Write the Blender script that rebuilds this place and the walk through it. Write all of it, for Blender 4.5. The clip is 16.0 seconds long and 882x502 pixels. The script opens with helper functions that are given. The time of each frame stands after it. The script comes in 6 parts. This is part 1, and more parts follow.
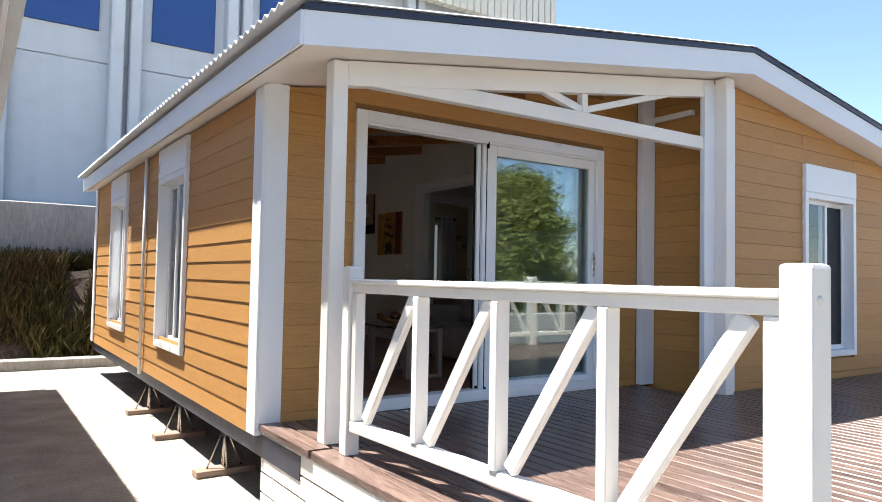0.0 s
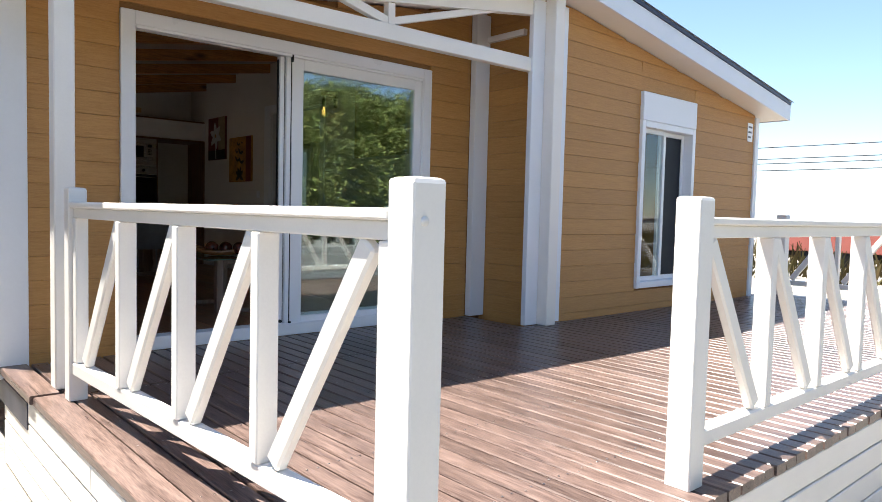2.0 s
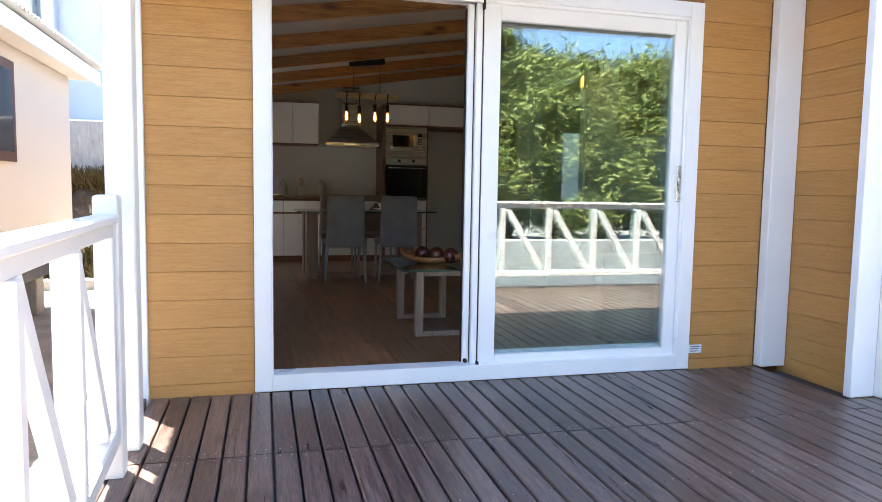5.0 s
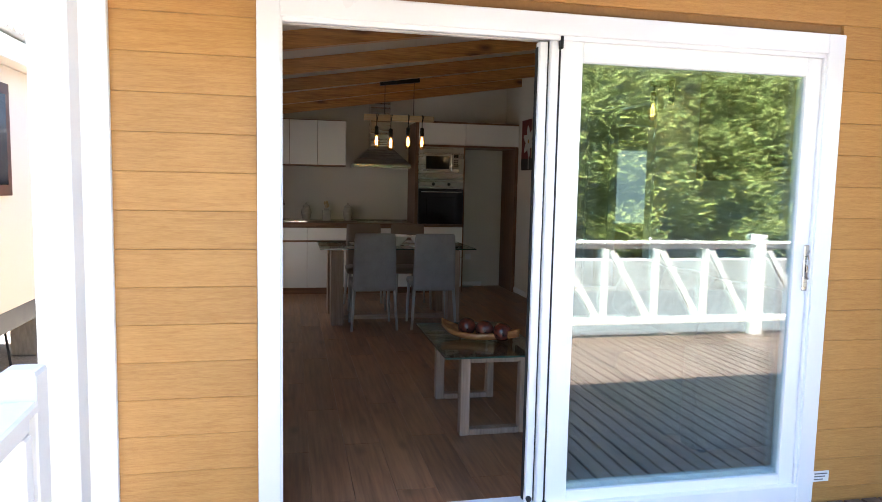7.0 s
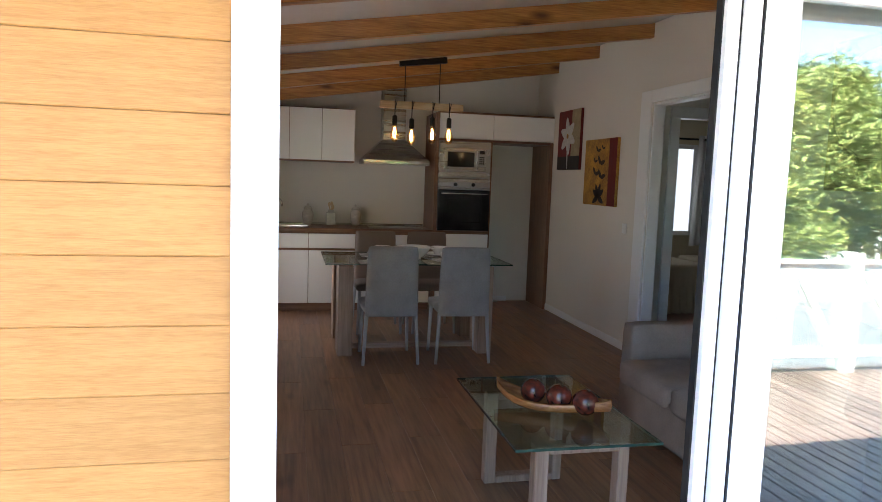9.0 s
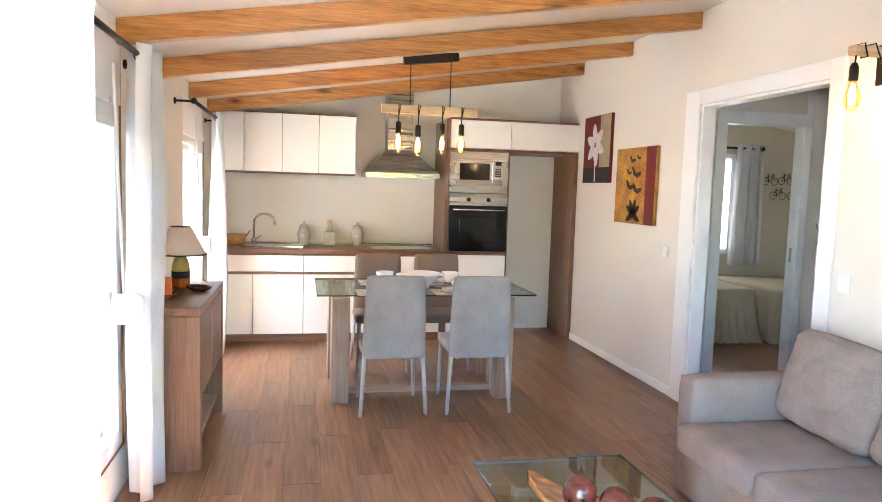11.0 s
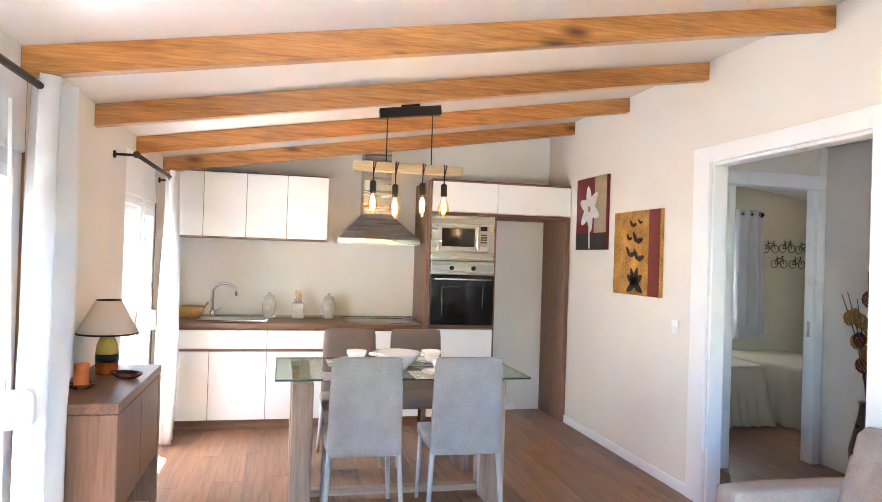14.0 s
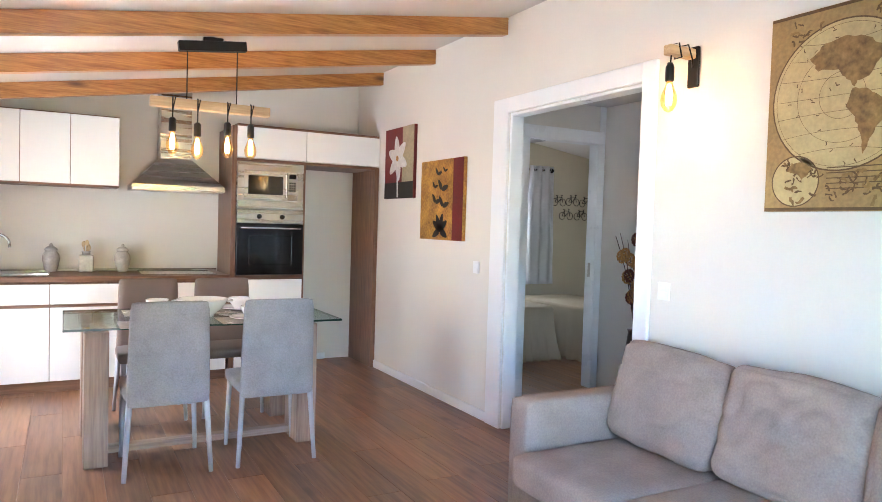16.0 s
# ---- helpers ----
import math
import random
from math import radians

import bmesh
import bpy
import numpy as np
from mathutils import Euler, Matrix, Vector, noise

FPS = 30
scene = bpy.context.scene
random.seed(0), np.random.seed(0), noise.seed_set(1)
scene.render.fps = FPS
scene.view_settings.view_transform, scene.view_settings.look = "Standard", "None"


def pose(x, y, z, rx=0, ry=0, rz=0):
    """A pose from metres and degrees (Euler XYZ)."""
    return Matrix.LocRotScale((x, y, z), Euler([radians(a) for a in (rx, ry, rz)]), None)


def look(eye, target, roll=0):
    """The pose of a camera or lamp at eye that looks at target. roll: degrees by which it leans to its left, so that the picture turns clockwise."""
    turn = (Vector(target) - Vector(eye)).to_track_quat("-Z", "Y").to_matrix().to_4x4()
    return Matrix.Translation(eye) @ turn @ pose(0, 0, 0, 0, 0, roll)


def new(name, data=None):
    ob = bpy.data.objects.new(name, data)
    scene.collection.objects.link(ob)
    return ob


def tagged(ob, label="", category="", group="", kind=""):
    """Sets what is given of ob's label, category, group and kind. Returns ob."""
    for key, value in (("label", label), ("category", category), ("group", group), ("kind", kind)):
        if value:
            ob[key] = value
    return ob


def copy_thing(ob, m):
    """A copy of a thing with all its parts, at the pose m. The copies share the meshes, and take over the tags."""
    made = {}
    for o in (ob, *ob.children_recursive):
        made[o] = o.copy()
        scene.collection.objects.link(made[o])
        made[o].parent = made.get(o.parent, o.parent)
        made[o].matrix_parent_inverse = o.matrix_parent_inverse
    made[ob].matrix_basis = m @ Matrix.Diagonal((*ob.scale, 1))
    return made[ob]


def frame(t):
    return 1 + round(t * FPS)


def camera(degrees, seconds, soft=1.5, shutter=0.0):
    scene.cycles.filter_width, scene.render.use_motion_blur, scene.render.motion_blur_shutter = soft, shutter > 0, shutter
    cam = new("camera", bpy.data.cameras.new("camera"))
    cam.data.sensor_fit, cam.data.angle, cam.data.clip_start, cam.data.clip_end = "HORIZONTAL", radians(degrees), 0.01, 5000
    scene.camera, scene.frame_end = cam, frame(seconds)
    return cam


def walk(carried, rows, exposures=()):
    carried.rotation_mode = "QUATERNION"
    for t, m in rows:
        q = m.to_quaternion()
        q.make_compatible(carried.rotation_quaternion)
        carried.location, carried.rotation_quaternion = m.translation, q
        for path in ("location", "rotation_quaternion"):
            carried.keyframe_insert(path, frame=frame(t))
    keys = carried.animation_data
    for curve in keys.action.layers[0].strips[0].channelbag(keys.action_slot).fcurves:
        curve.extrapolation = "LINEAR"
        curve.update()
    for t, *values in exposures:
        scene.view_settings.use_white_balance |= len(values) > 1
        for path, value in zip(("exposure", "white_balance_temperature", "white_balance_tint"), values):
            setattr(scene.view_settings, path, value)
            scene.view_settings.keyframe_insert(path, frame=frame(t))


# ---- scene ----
# the camera and its walk
cam = camera(65.3, 16.0, soft=0.75)
PATH = [
    (0, (-2.186, -4.284, 0.941), (-1.059, -2.634, 1.022), 1.1),
    (0.5, (-2.099, -4.322, 0.905), (-0.889, -2.73, 0.935), 1.2),
    (1, (-1.862, -4.35, 0.909), (-0.578, -2.816, 0.862), 1.3),
    (1.5, (-1.606, -4.423, 0.895), (-0.288, -2.922, 0.799), 1.2),
    (2, (-1.335, -4.497, 0.924), (-0.01, -3.003, 0.813), 1.4),
    (2.5, (-1.026, -4.471, 0.904), (0.292, -2.972, 0.779), 1.3),
    (3, (-0.696, -4.377, 0.919), (0.54, -2.811, 0.769), 1.1),
    (3.5, (-0.386, -4.218, 0.925), (0.65, -2.514, 0.762), 0.9),
    (4, (-0.099, -3.962, 0.875), (0.536, -2.072, 0.716), 0.7),
    (4.6, (0.0, -3.74, 0.93), (0.55, -1.825, 0.763), 0.8),
    (5.2, (0.07, -3.44, 1.09), (0.54, -1.503, 0.91), 1.0),
    (5.8, (0.11, -3.16, 1.22), (0.54, -1.215, 1.03), 1.2),
    (6.5, (0.127, -2.874, 1.306), (0.551, -0.929, 1.116), 1.4),
    (7, (0.125, -2.655, 1.438), (0.549, -0.71, 1.244), 1.2),
    (7.5, (0.087, -2.363, 1.469), (0.511, -0.418, 1.272), 1.3),
    (8, (0.08, -2.02, 1.473), (0.506, -0.076, 1.273), 1.5),
    (8.5, (0.099, -1.734, 1.508), (0.527, 0.209, 1.301), 1.5),
    (9, (0.114, -1.429, 1.491), (0.544, 0.512, 1.282), 2.0),
    (11.5, (0.313, -0.469, 1.553), (0.701, 1.487, 1.393), 1.6),
    (12, (0.315, -0.318, 1.571), (0.694, 1.642, 1.444), 1.6),
    (12.5, (0.345, -0.178, 1.548), (0.721, 1.785, 1.48), 1.9),
    (13, (0.393, -0.092, 1.53), (0.769, 1.872, 1.506), 2.0),
    (13.5, (0.455, -0.042, 1.533), (0.823, 1.924, 1.529), 1.6),
    (14, (0.423, -0.009, 1.523), (0.868, 1.941, 1.542), 1.8),
    (14.5, (0.396, -0.002, 1.479), (1.035, 1.893, 1.516), 1.8),
    (15, (0.452, 0.013, 1.454), (1.231, 1.855, 1.496), 1.5),
    (15.5, (0.4, -0.009, 1.425), (1.294, 1.78, 1.44), 1.6),
    (16, (0.394, -0.055, 1.4), (1.357, 1.696, 1.327), 1.7),
]
# exposure: the camera opens up as it walks from the sun to the room
EXPOSURE = [(0.0, 1.78, 6500, 10), (2.5, 1.72, 6500, 10), (3.5, 2.22, 6500, 10), (4.2, 2.74, 6500, 10), (6.3, 3.56, 6500, 10), (7.5, 3.62, 6500, 10), (9.2, 4.42, 6350, 10), (11.3, 6.62, 6350, 10), (12.5, 6.72, 6450, 10), (13.5, 6.68, 6250, 10), (14.5, 6.6, 5850, 10), (16.0, 6.5, 5850, 10)]
walk(cam, [(t, look(eye, target, roll)) for t, eye, target, roll in PATH], EXPOSURE)

# ---- world and light ----
SUN = Vector((-0.24, 0.33, 1.0)).normalized()
world = bpy.data.worlds.new("sky")
scene.world = world
world.use_nodes = True
wn, wl = world.node_tree.nodes, world.node_tree.links
sky = wn.new("ShaderNodeTexSky")
sky.sky_type, sky.sun_disc = "NISHITA", False
sky.sun_elevation = math.asin(SUN.z)
sky.sun_rotation = math.atan2(SUN.x, SUN.y)
sky.air_density, sky.dust_density, sky.ozone_density = 0.85, 0.15, 1.8
wl.new(sky.outputs[0], wn["Background"].inputs[0])
wn["Background"].inputs[1].default_value = 0.088
sun = new("sun", bpy.data.lights.new("sun", "SUN"))
sun.data.energy, sun.data.angle, sun.data.color = 5.0, radians(0.53), (1.0, 0.95, 0.88)
sun.matrix_world = look(SUN * 40, (0, 0, 0))


# daylight standing in the kitchen window's opening
for y_mid, watts in ((5.14, 0.95),):
    o = new("side_window_light", bpy.data.lights.new("side_window_light", "AREA"))
    o.data.shape, o.data.size, o.data.size_y, o.data.energy, o.data.color = "RECTANGLE", 1.45, 0.86, watts, (0.98, 0.98, 0.97)
    o.matrix_world = look((-0.652, y_mid, 1.06), (1.0, y_mid, 1.06))


# ---- material helpers ----
def material(name, color, rough=0.6, metal=0.0, vary=0.12, scale=6.0, bump=0.0, bump_scale=60.0, stretch=(1, 1, 1), spec=0.5, island=0.0, second=None, dirt=0.0):
    """A surface with colour variation at two scales, fine relief and, if asked, a shift from piece to piece."""
    m = bpy.data.materials.new(name)
    m.use_nodes = True
    n, l = m.node_tree.nodes, m.node_tree.links
    b = n["Principled BSDF"]
    tc = n.new("ShaderNodeTexCoord")
    mp = n.new("ShaderNodeMapping")
    mp.inputs["Scale"].default_value = stretch
    l.new(tc.outputs["Object"], mp.inputs["Vector"])
    vec = mp.outputs["Vector"]
    if island:
        info = n.new("ShaderNodeObjectInfo")
        off = n.new("ShaderNodeVectorMath")
        off.operation = "MULTIPLY_ADD"
        l.new(info.outputs["Random"], off.inputs[0])
        off.inputs[1].default_value = (37.0, 53.0, 71.0)
        l.new(vec, off.inputs[2])
        vec = off.outputs[0]
    big = n.new("ShaderNodeTexNoise")
    big.inputs["Scale"].default_value, big.inputs["Detail"].default_value = scale, 6
    l.new(vec, big.inputs["Vector"])
    fine = n.new("ShaderNodeTexNoise")
    fine.inputs["Scale"].default_value, fine.inputs["Detail"].default_value = bump_scale, 4
    l.new(vec, fine.inputs["Vector"])
    ramp = n.new("ShaderNodeValToRGB")
    other = second or tuple(c * (1 - 2.2 * vary) for c in color)
    ramp.color_ramp.elements[0].position, ramp.color_ramp.elements[1].position = 0.32, 0.68
    ramp.color_ramp.elements[0].color = (*other, 1)
    ramp.color_ramp.elements[1].color = (*color, 1)
    mixf = n.new("ShaderNodeMath")
    mixf.operation = "MULTIPLY_ADD"
    l.new(fine.outputs["Fac"], mixf.inputs[0])
    mixf.inputs[1].default_value = 0.45
    sub = n.new("ShaderNodeMath")
    sub.operation = "MULTIPLY"
    l.new(big.outputs["Fac"], sub.inputs[0])
    sub.inputs[1].default_value = 0.55
    l.new(sub.outputs[0], mixf.inputs[2])
    l.new(mixf.outputs[0], ramp.inputs["Fac"])
    col = ramp.outputs["Color"]
    if island:
        hsv = n.new("ShaderNodeHueSaturation")
        mr = n.new("ShaderNodeMapRange")
        mr.inputs["To Min"].default_value, mr.inputs["To Max"].default_value = 1 - island, 1 + island
        l.new(info.outputs["Random"], mr.inputs["Value"])
        l.new(mr.outputs[0], hsv.inputs["Value"])
        l.new(col, hsv.inputs["Color"])
        col = hsv.outputs["Color"]
    if dirt:
        spots = n.new("ShaderNodeTexNoise")
        spots.inputs["Scale"].default_value, spots.inputs["Detail"].default_value = 2.3, 8
        l.new(tc.outputs["Object"], spots.inputs["Vector"])
        thr = n.new("ShaderNodeMapRange")
        thr.inputs["From Min"].default_value, thr.inputs["From Max"].default_value = 0.52, 0.75
        thr.inputs["To Max"].default_value = dirt
        l.new(spots.outputs["Fac"], thr.inputs["Value"])
        dm = n.new("ShaderNodeMixRGB")
        dm.blend_type = "MULTIPLY"
        dm.inputs["Color2"].default_value = (0.55, 0.48, 0.40, 1)
        l.new(thr.outputs[0], dm.inputs["Fac"])
        l.new(col, dm.inputs["Color1"])
        col = dm.outputs["Color"]
    l.new(col, b.inputs["Base Color"])
    rr = n.new("ShaderNodeMapRange")
    rr.inputs["To Min"].default_value, rr.inputs["To Max"].default_value = max(0.02, rough - 0.1), min(1.0, rough + 0.1)
    l.new(big.outputs["Fac"], rr.inputs["Value"])
    l.new(rr.outputs[0], b.inputs["Roughness"])
    b.inputs["Metallic"].default_value = metal
    b.inputs["Specular IOR Level"].default_value = spec
    if bump:
        bp = n.new("ShaderNodeBump")
        bp.inputs["Strength"].default_value, bp.inputs["Distance"].default_value = 0.6, bump
        l.new(fine.outputs["Fac"], bp.inputs["Height"])
        l.new(bp.outputs["Normal"], b.inputs["Normal"])
    return m


def wood(name, light, dark, along=0, rough=0.5, ring=9.0, bump=0.0006, island=0.1, spec=0.5, knots=0.0):
    """Timber with grain along one axis (0 x, 1 y, 2 z)."""
    m = bpy.data.materials.new(name)
    m.use_nodes = True
    n, l = m.node_tree.nodes, m.node_tree.links
    b = n["Principled BSDF"]
    tc = n.new("ShaderNodeTexCoord")
    info = n.new("ShaderNodeObjectInfo")
    off = n.new("ShaderNodeVectorMath")
    off.operation = "MULTIPLY_ADD"
    l.new(info.outputs["Random"], off.inputs[0])
    off.inputs[1].default_value = (31.0, 47.0, 61.0)
    l.new(tc.outputs["Object"], off.inputs[2])
    mp = n.new("ShaderNodeMapping")
    s = [ring, ring, ring]
    s[along] = ring * 0.06
    mp.inputs["Scale"].default_value = s
    l.new(off.outputs[0], mp.inputs["Vector"])
    g1 = n.new("ShaderNodeTexNoise")
    g1.inputs["Scale"].default_value, g1.inputs["Detail"].default_value, g1.inputs["Distortion"].default_value = 1.6, 6, 0.8
    l.new(mp.outputs[0], g1.inputs["Vector"])
    g2 = n.new("ShaderNodeTexNoise")
    g2.inputs["Scale"].default_value, g2.inputs["Detail"].default_value = 9.0, 5
    l.new(mp.outputs[0], g2.inputs["Vector"])
    add = n.new("ShaderNodeMath")
    add.operation = "MULTIPLY_ADD"
    l.new(g2.outputs["Fac"], add.inputs[0])
    add.inputs[1].default_value = 0.5
    half = n.new("ShaderNodeMath")
    half.operation = "MULTIPLY"
    l.new(g1.outputs["Fac"], half.inputs[0])
    half.inputs[1].default_value = 0.5
    l.new(half.outputs[0], add.inputs[2])
    ramp = n.new("ShaderNodeValToRGB")
    ramp.color_ramp.elements[0].position, ramp.color_ramp.elements[1].position = 0.36, 0.62
    ramp.color_ramp.elements[0].color, ramp.color_ramp.elements[1].color = (*dark, 1), (*light, 1)
    l.new(add.outputs[0], ramp.inputs["Fac"])
    col = ramp.outputs["Color"]
    if knots:
        vo = n.new("ShaderNodeTexVoronoi")
        kmp = n.new("ShaderNodeMapping")
        ks = [6.0, 6.0, 6.0]
        ks[along] = 2.2
        kmp.inputs["Scale"].default_value = ks
        l.new(off.outputs[0], kmp.inputs["Vector"])
        l.new(kmp.outputs[0], vo.inputs["Vector"])
        vo.inputs["Scale"].default_value = 1.0
        km = n.new("ShaderNodeMapRange")
        km.inputs["From Min"].default_value, km.inputs["From Max"].default_value = 0.05, 0.22
        km.inputs["To Min"].default_value, km.inputs["To Max"].default_value = knots, 0.0
        l.new(vo.outputs["Distance"], km.inputs["Value"])
        kx = n.new("ShaderNodeMixRGB")
        kx.inputs["Color2"].default_value = (dark[0] * 0.35, dark[1] * 0.3, dark[2] * 0.3, 1)
        l.new(km.outputs[0], kx.inputs["Fac"])
        l.new(col, kx.inputs["Color1"])
        col = kx.outputs["Color"]
    hsv = n.new("ShaderNodeHueSaturation")
    mr = n.new("ShaderNodeMapRange")
    mr.inputs["To Min"].default_value, mr.inputs["To Max"].default_value = 1 - island, 1 + island
    l.new(info.outputs["Random"], mr.inputs["Value"])
    l.new(mr.outputs[0], hsv.inputs["Value"])
    l.new(col, hsv.inputs["Color"])
    l.new(hsv.outputs["Color"], b.inputs["Base Color"])
    rr = n.new("ShaderNodeMapRange")
    rr.inputs["To Min"].default_value, rr.inputs["To Max"].default_value = max(0.05, rough - 0.12), min(1, rough + 0.12)
    l.new(g1.outputs["Fac"], rr.inputs["Value"])
    l.new(rr.outputs[0], b.inputs["Roughness"])
    b.inputs["Specular IOR Level"].default_value = spec
    bp = n.new("ShaderNodeBump")
    bp.inputs["Strength"].default_value, bp.inputs["Distance"].default_value = 0.7, bump
    l.new(add.outputs[0], bp.inputs["Height"])
    l.new(bp.outputs["Normal"], b.inputs["Normal"])
    return m


def glass(name, tint=(0.93, 0.97, 0.96), face=0.05):
    """Clear pane; face: the share that it mirrors when seen square on."""
    m = bpy.data.materials.new(name)
    m.use_nodes = True
    n, l = m.node_tree.nodes, m.node_tree.links
    n.remove(n["Principled BSDF"])
    tr, gl, lw, mx = n.new("ShaderNodeBsdfTransparent"), n.new("ShaderNodeBsdfGlossy"), n.new("ShaderNodeLayerWeight"), n.new("ShaderNodeMixShader")
    tr.inputs[0].default_value = (*tint, 1)
    gl.inputs["Roughness"].default_value = 0.0
    lw.inputs["Blend"].default_value = 0.5
    pw, ma = n.new("ShaderNodeMath"), n.new("ShaderNodeMath")
    pw.operation, ma.operation = "POWER", "MULTIPLY_ADD"
    pw.inputs[1].default_value, ma.inputs[1].default_value, ma.inputs[2].default_value = 5.0, 1 - face, face
    l.new(lw.outputs["Facing"], pw.inputs[0])
    l.new(pw.outputs[0], ma.inputs[0])
    l.new(ma.outputs[0], mx.inputs[0])
    l.new(tr.outputs[0], mx.inputs[1])
    l.new(gl.outputs[0], mx.inputs[2])
    l.new(mx.outputs[0], n["Material Output"].inputs["Surface"])
    return m


def glow(name, color, strength):
    m = bpy.data.materials.new(name)
    m.use_nodes = True
    b = m.node_tree.nodes["Principled BSDF"]
    b.inputs["Base Color"].default_value = (*color, 1)
    b.inputs["Emission Color"].default_value = (*color, 1)
    b.inputs["Emission Strength"].default_value = strength
    return m


SIDING_X = wood("ochre_siding_x", (0.50, 0.264, 0.081), (0.39, 0.184, 0.048), 0, 0.55, 60, 0.0022, 0.06)
SIDING_Y = wood("ochre_siding_y", (0.50, 0.264, 0.081), (0.39, 0.184, 0.048), 1, 0.55, 60, 0.0022, 0.06)
SIDING_BACK = material("siding_joint", (0.30, 0.15, 0.05), 0.8)
WHITE = material("white_painted_timber", (0.84, 0.80, 0.735), 0.45, vary=0.02, scale=3, bump=0.0006, bump_scale=120, dirt=0.12)
PVC = material("white_pvc", (0.82, 0.83, 0.84), 0.3, vary=0.01, scale=2)
TRIM = material("white_aluminium_trim", (0.80, 0.82, 0.84), 0.4, vary=0.015, scale=2, dirt=0.08)
DECK = wood("deck_boards", (0.195, 0.134, 0.110), (0.058, 0.037, 0.031), 1, 0.32, 26, 0.0014, 0.26, 0.35, 0.4)
GROUND = material("gravel_ground", (0.42, 0.385, 0.33), 0.95, vary=0.26, scale=2.2, bump=0.03, bump_scale=40, dirt=0.35)
CONCRETE = material("weathered_concrete", (0.46, 0.44, 0.41), 0.9, vary=0.22, scale=1.2, bump=0.004, bump_scale=30, stretch=(1, 1, 0.25), dirt=0.5)
PANEL = material("white_concrete_panel", (0.50, 0.54, 0.58), 0.8, vary=0.06, scale=1.0, stretch=(2.5, 2.5, 0.12), bump=0.001, dirt=0.15)
BLUE = material("blue_shutter", (0.015, 0.06, 0.22), 0.35, vary=0.06, scale=0.6)
CREAM = material("cream_sheet", (0.66, 0.64, 0.55), 0.6, vary=0.03)
ROOF = material("white_roof_sheet", (0.66, 0.66, 0.64), 0.55, vary=0.06, scale=3, dirt=0.3)
# flashing and chassis colour; also painted shade behind the deck skirting
FLASH_SHADE = material("dark_flashing_and_shade", (0.03, 0.035, 0.06), 0.45, vary=0.05)
LAMINATE = wood("laminate_plank", (0.315, 0.157, 0.080), (0.145, 0.064, 0.032), 1, 0.34, 5, 0.0003, 0.17, 0.4, 0.6)
PLASTER = material("offwhite_wall", (0.74, 0.71, 0.655), 0.75, vary=0.02, scale=1.5, bump=0.0006, bump_scale=90)
CEIL = material("white_ceiling_board", (0.78, 0.76, 0.74), 0.2, vary=0.015, scale=1.0)
BEAM = wood("stained_pine_beam", (0.50, 0.232, 0.060), (0.25, 0.092, 0.019), 0, 0.33, 16, 0.0006, 0.10, 0.5, 0.95)
WALNUT_X = wood("walnut_board_x", (0.235, 0.122, 0.072), (0.115, 0.054, 0.03), 0, 0.42, 9, 0.0003, 0.05)
WALNUT_Z = wood("walnut_board_z", (0.235, 0.122, 0.072), (0.115, 0.054, 0.03), 2, 0.42, 9, 0.0003, 0.05)
WALNUT_Y = wood("walnut_board_y", (0.235, 0.122, 0.072), (0.115, 0.054, 0.03), 1, 0.42, 9, 0.0003, 0.05)
ASH_Z = wood("pale_oak_z", (0.37, 0.26, 0.20), (0.22, 0.143, 0.105), 2, 0.5, 9, 0.0004, 0.05)
ASH_X = wood("pale_oak_x", (0.37, 0.26, 0.20), (0.22, 0.143, 0.105), 0, 0.5, 9, 0.0004, 0.05)
LACQUER = material("white_lacquer", (0.82, 0.82, 0.81), 0.22, vary=0.008, scale=1)
STEEL = material("brushed_steel", (0.46, 0.435, 0.41), 0.28, metal=1.0, vary=0.012, scale=3, stretch=(0.2, 8, 8), spec=0.5)
CHROME = material("chrome", (0.75, 0.75, 0.76), 0.08, metal=1.0, vary=0.01)
BLACK = material("matt_black_metal", (0.01, 0.01, 0.01), 0.45, vary=0.05, spec=0.25)
RUBBER = material("black_rubber", (0.01, 0.01, 0.01), 0.7)
BLACKGLASS = material("black_oven_glass", (0.006, 0.006, 0.007), 0.05, vary=0.02)
GLASS = glass("window_glass")
DOORGLASS = glass("door_glass", (0.84, 0.92, 0.92), 0.155)
TOPGLASS = glass("table_glass", (0.78, 0.88, 0.83), 0.13)
SIDEGLASS = glass("side_window_glass", (0.72, 0.77, 0.80), 0.07)
GLASSEDGE = material("green_glass_edge", (0.03, 0.07, 0.055), 0.1, vary=0.03)
VELVET = material("grey_suede", (0.35, 0.337, 0.342), 0.9, scale=7, bump=0.0005, bump_scale=130, spec=0.2, second=(0.225, 0.215, 0.218))
SOFAFAB = material("taupe_suede", (0.33, 0.262, 0.226), 0.9, scale=7, bump=0.0005, bump_scale=130, spec=0.2, second=(0.22, 0.175, 0.152))
GREYLEG = material("grey_leg_paint", (0.40, 0.40, 0.42), 0.45, vary=0.03)
CURTAIN = material("white_curtain_cloth", (0.80, 0.79, 0.78), 0.9, vary=0.02, bump=0.0004, bump_scale=300, spec=0.15)
CERAMIC = material("grey_glazed_ceramic", (0.58, 0.54, 0.48), 0.25, vary=0.12, scale=20)
PORCELAIN = material("white_porcelain", (0.82, 0.81, 0.80), 0.15, vary=0.01)
WICKER = material("wicker", (0.60, 0.33, 0.10), 0.6, vary=0.36, scale=60, bump=0.003, bump_scale=140)
PALEWOOD = wood("pale_pine", (0.62, 0.46, 0.27), (0.48, 0.33, 0.17), 0, 0.55, 12, 0.0004, 0.05)
FILAMENT = glow("warm_filament_glow", (1.0, 0.58, 0.20), 1.6)
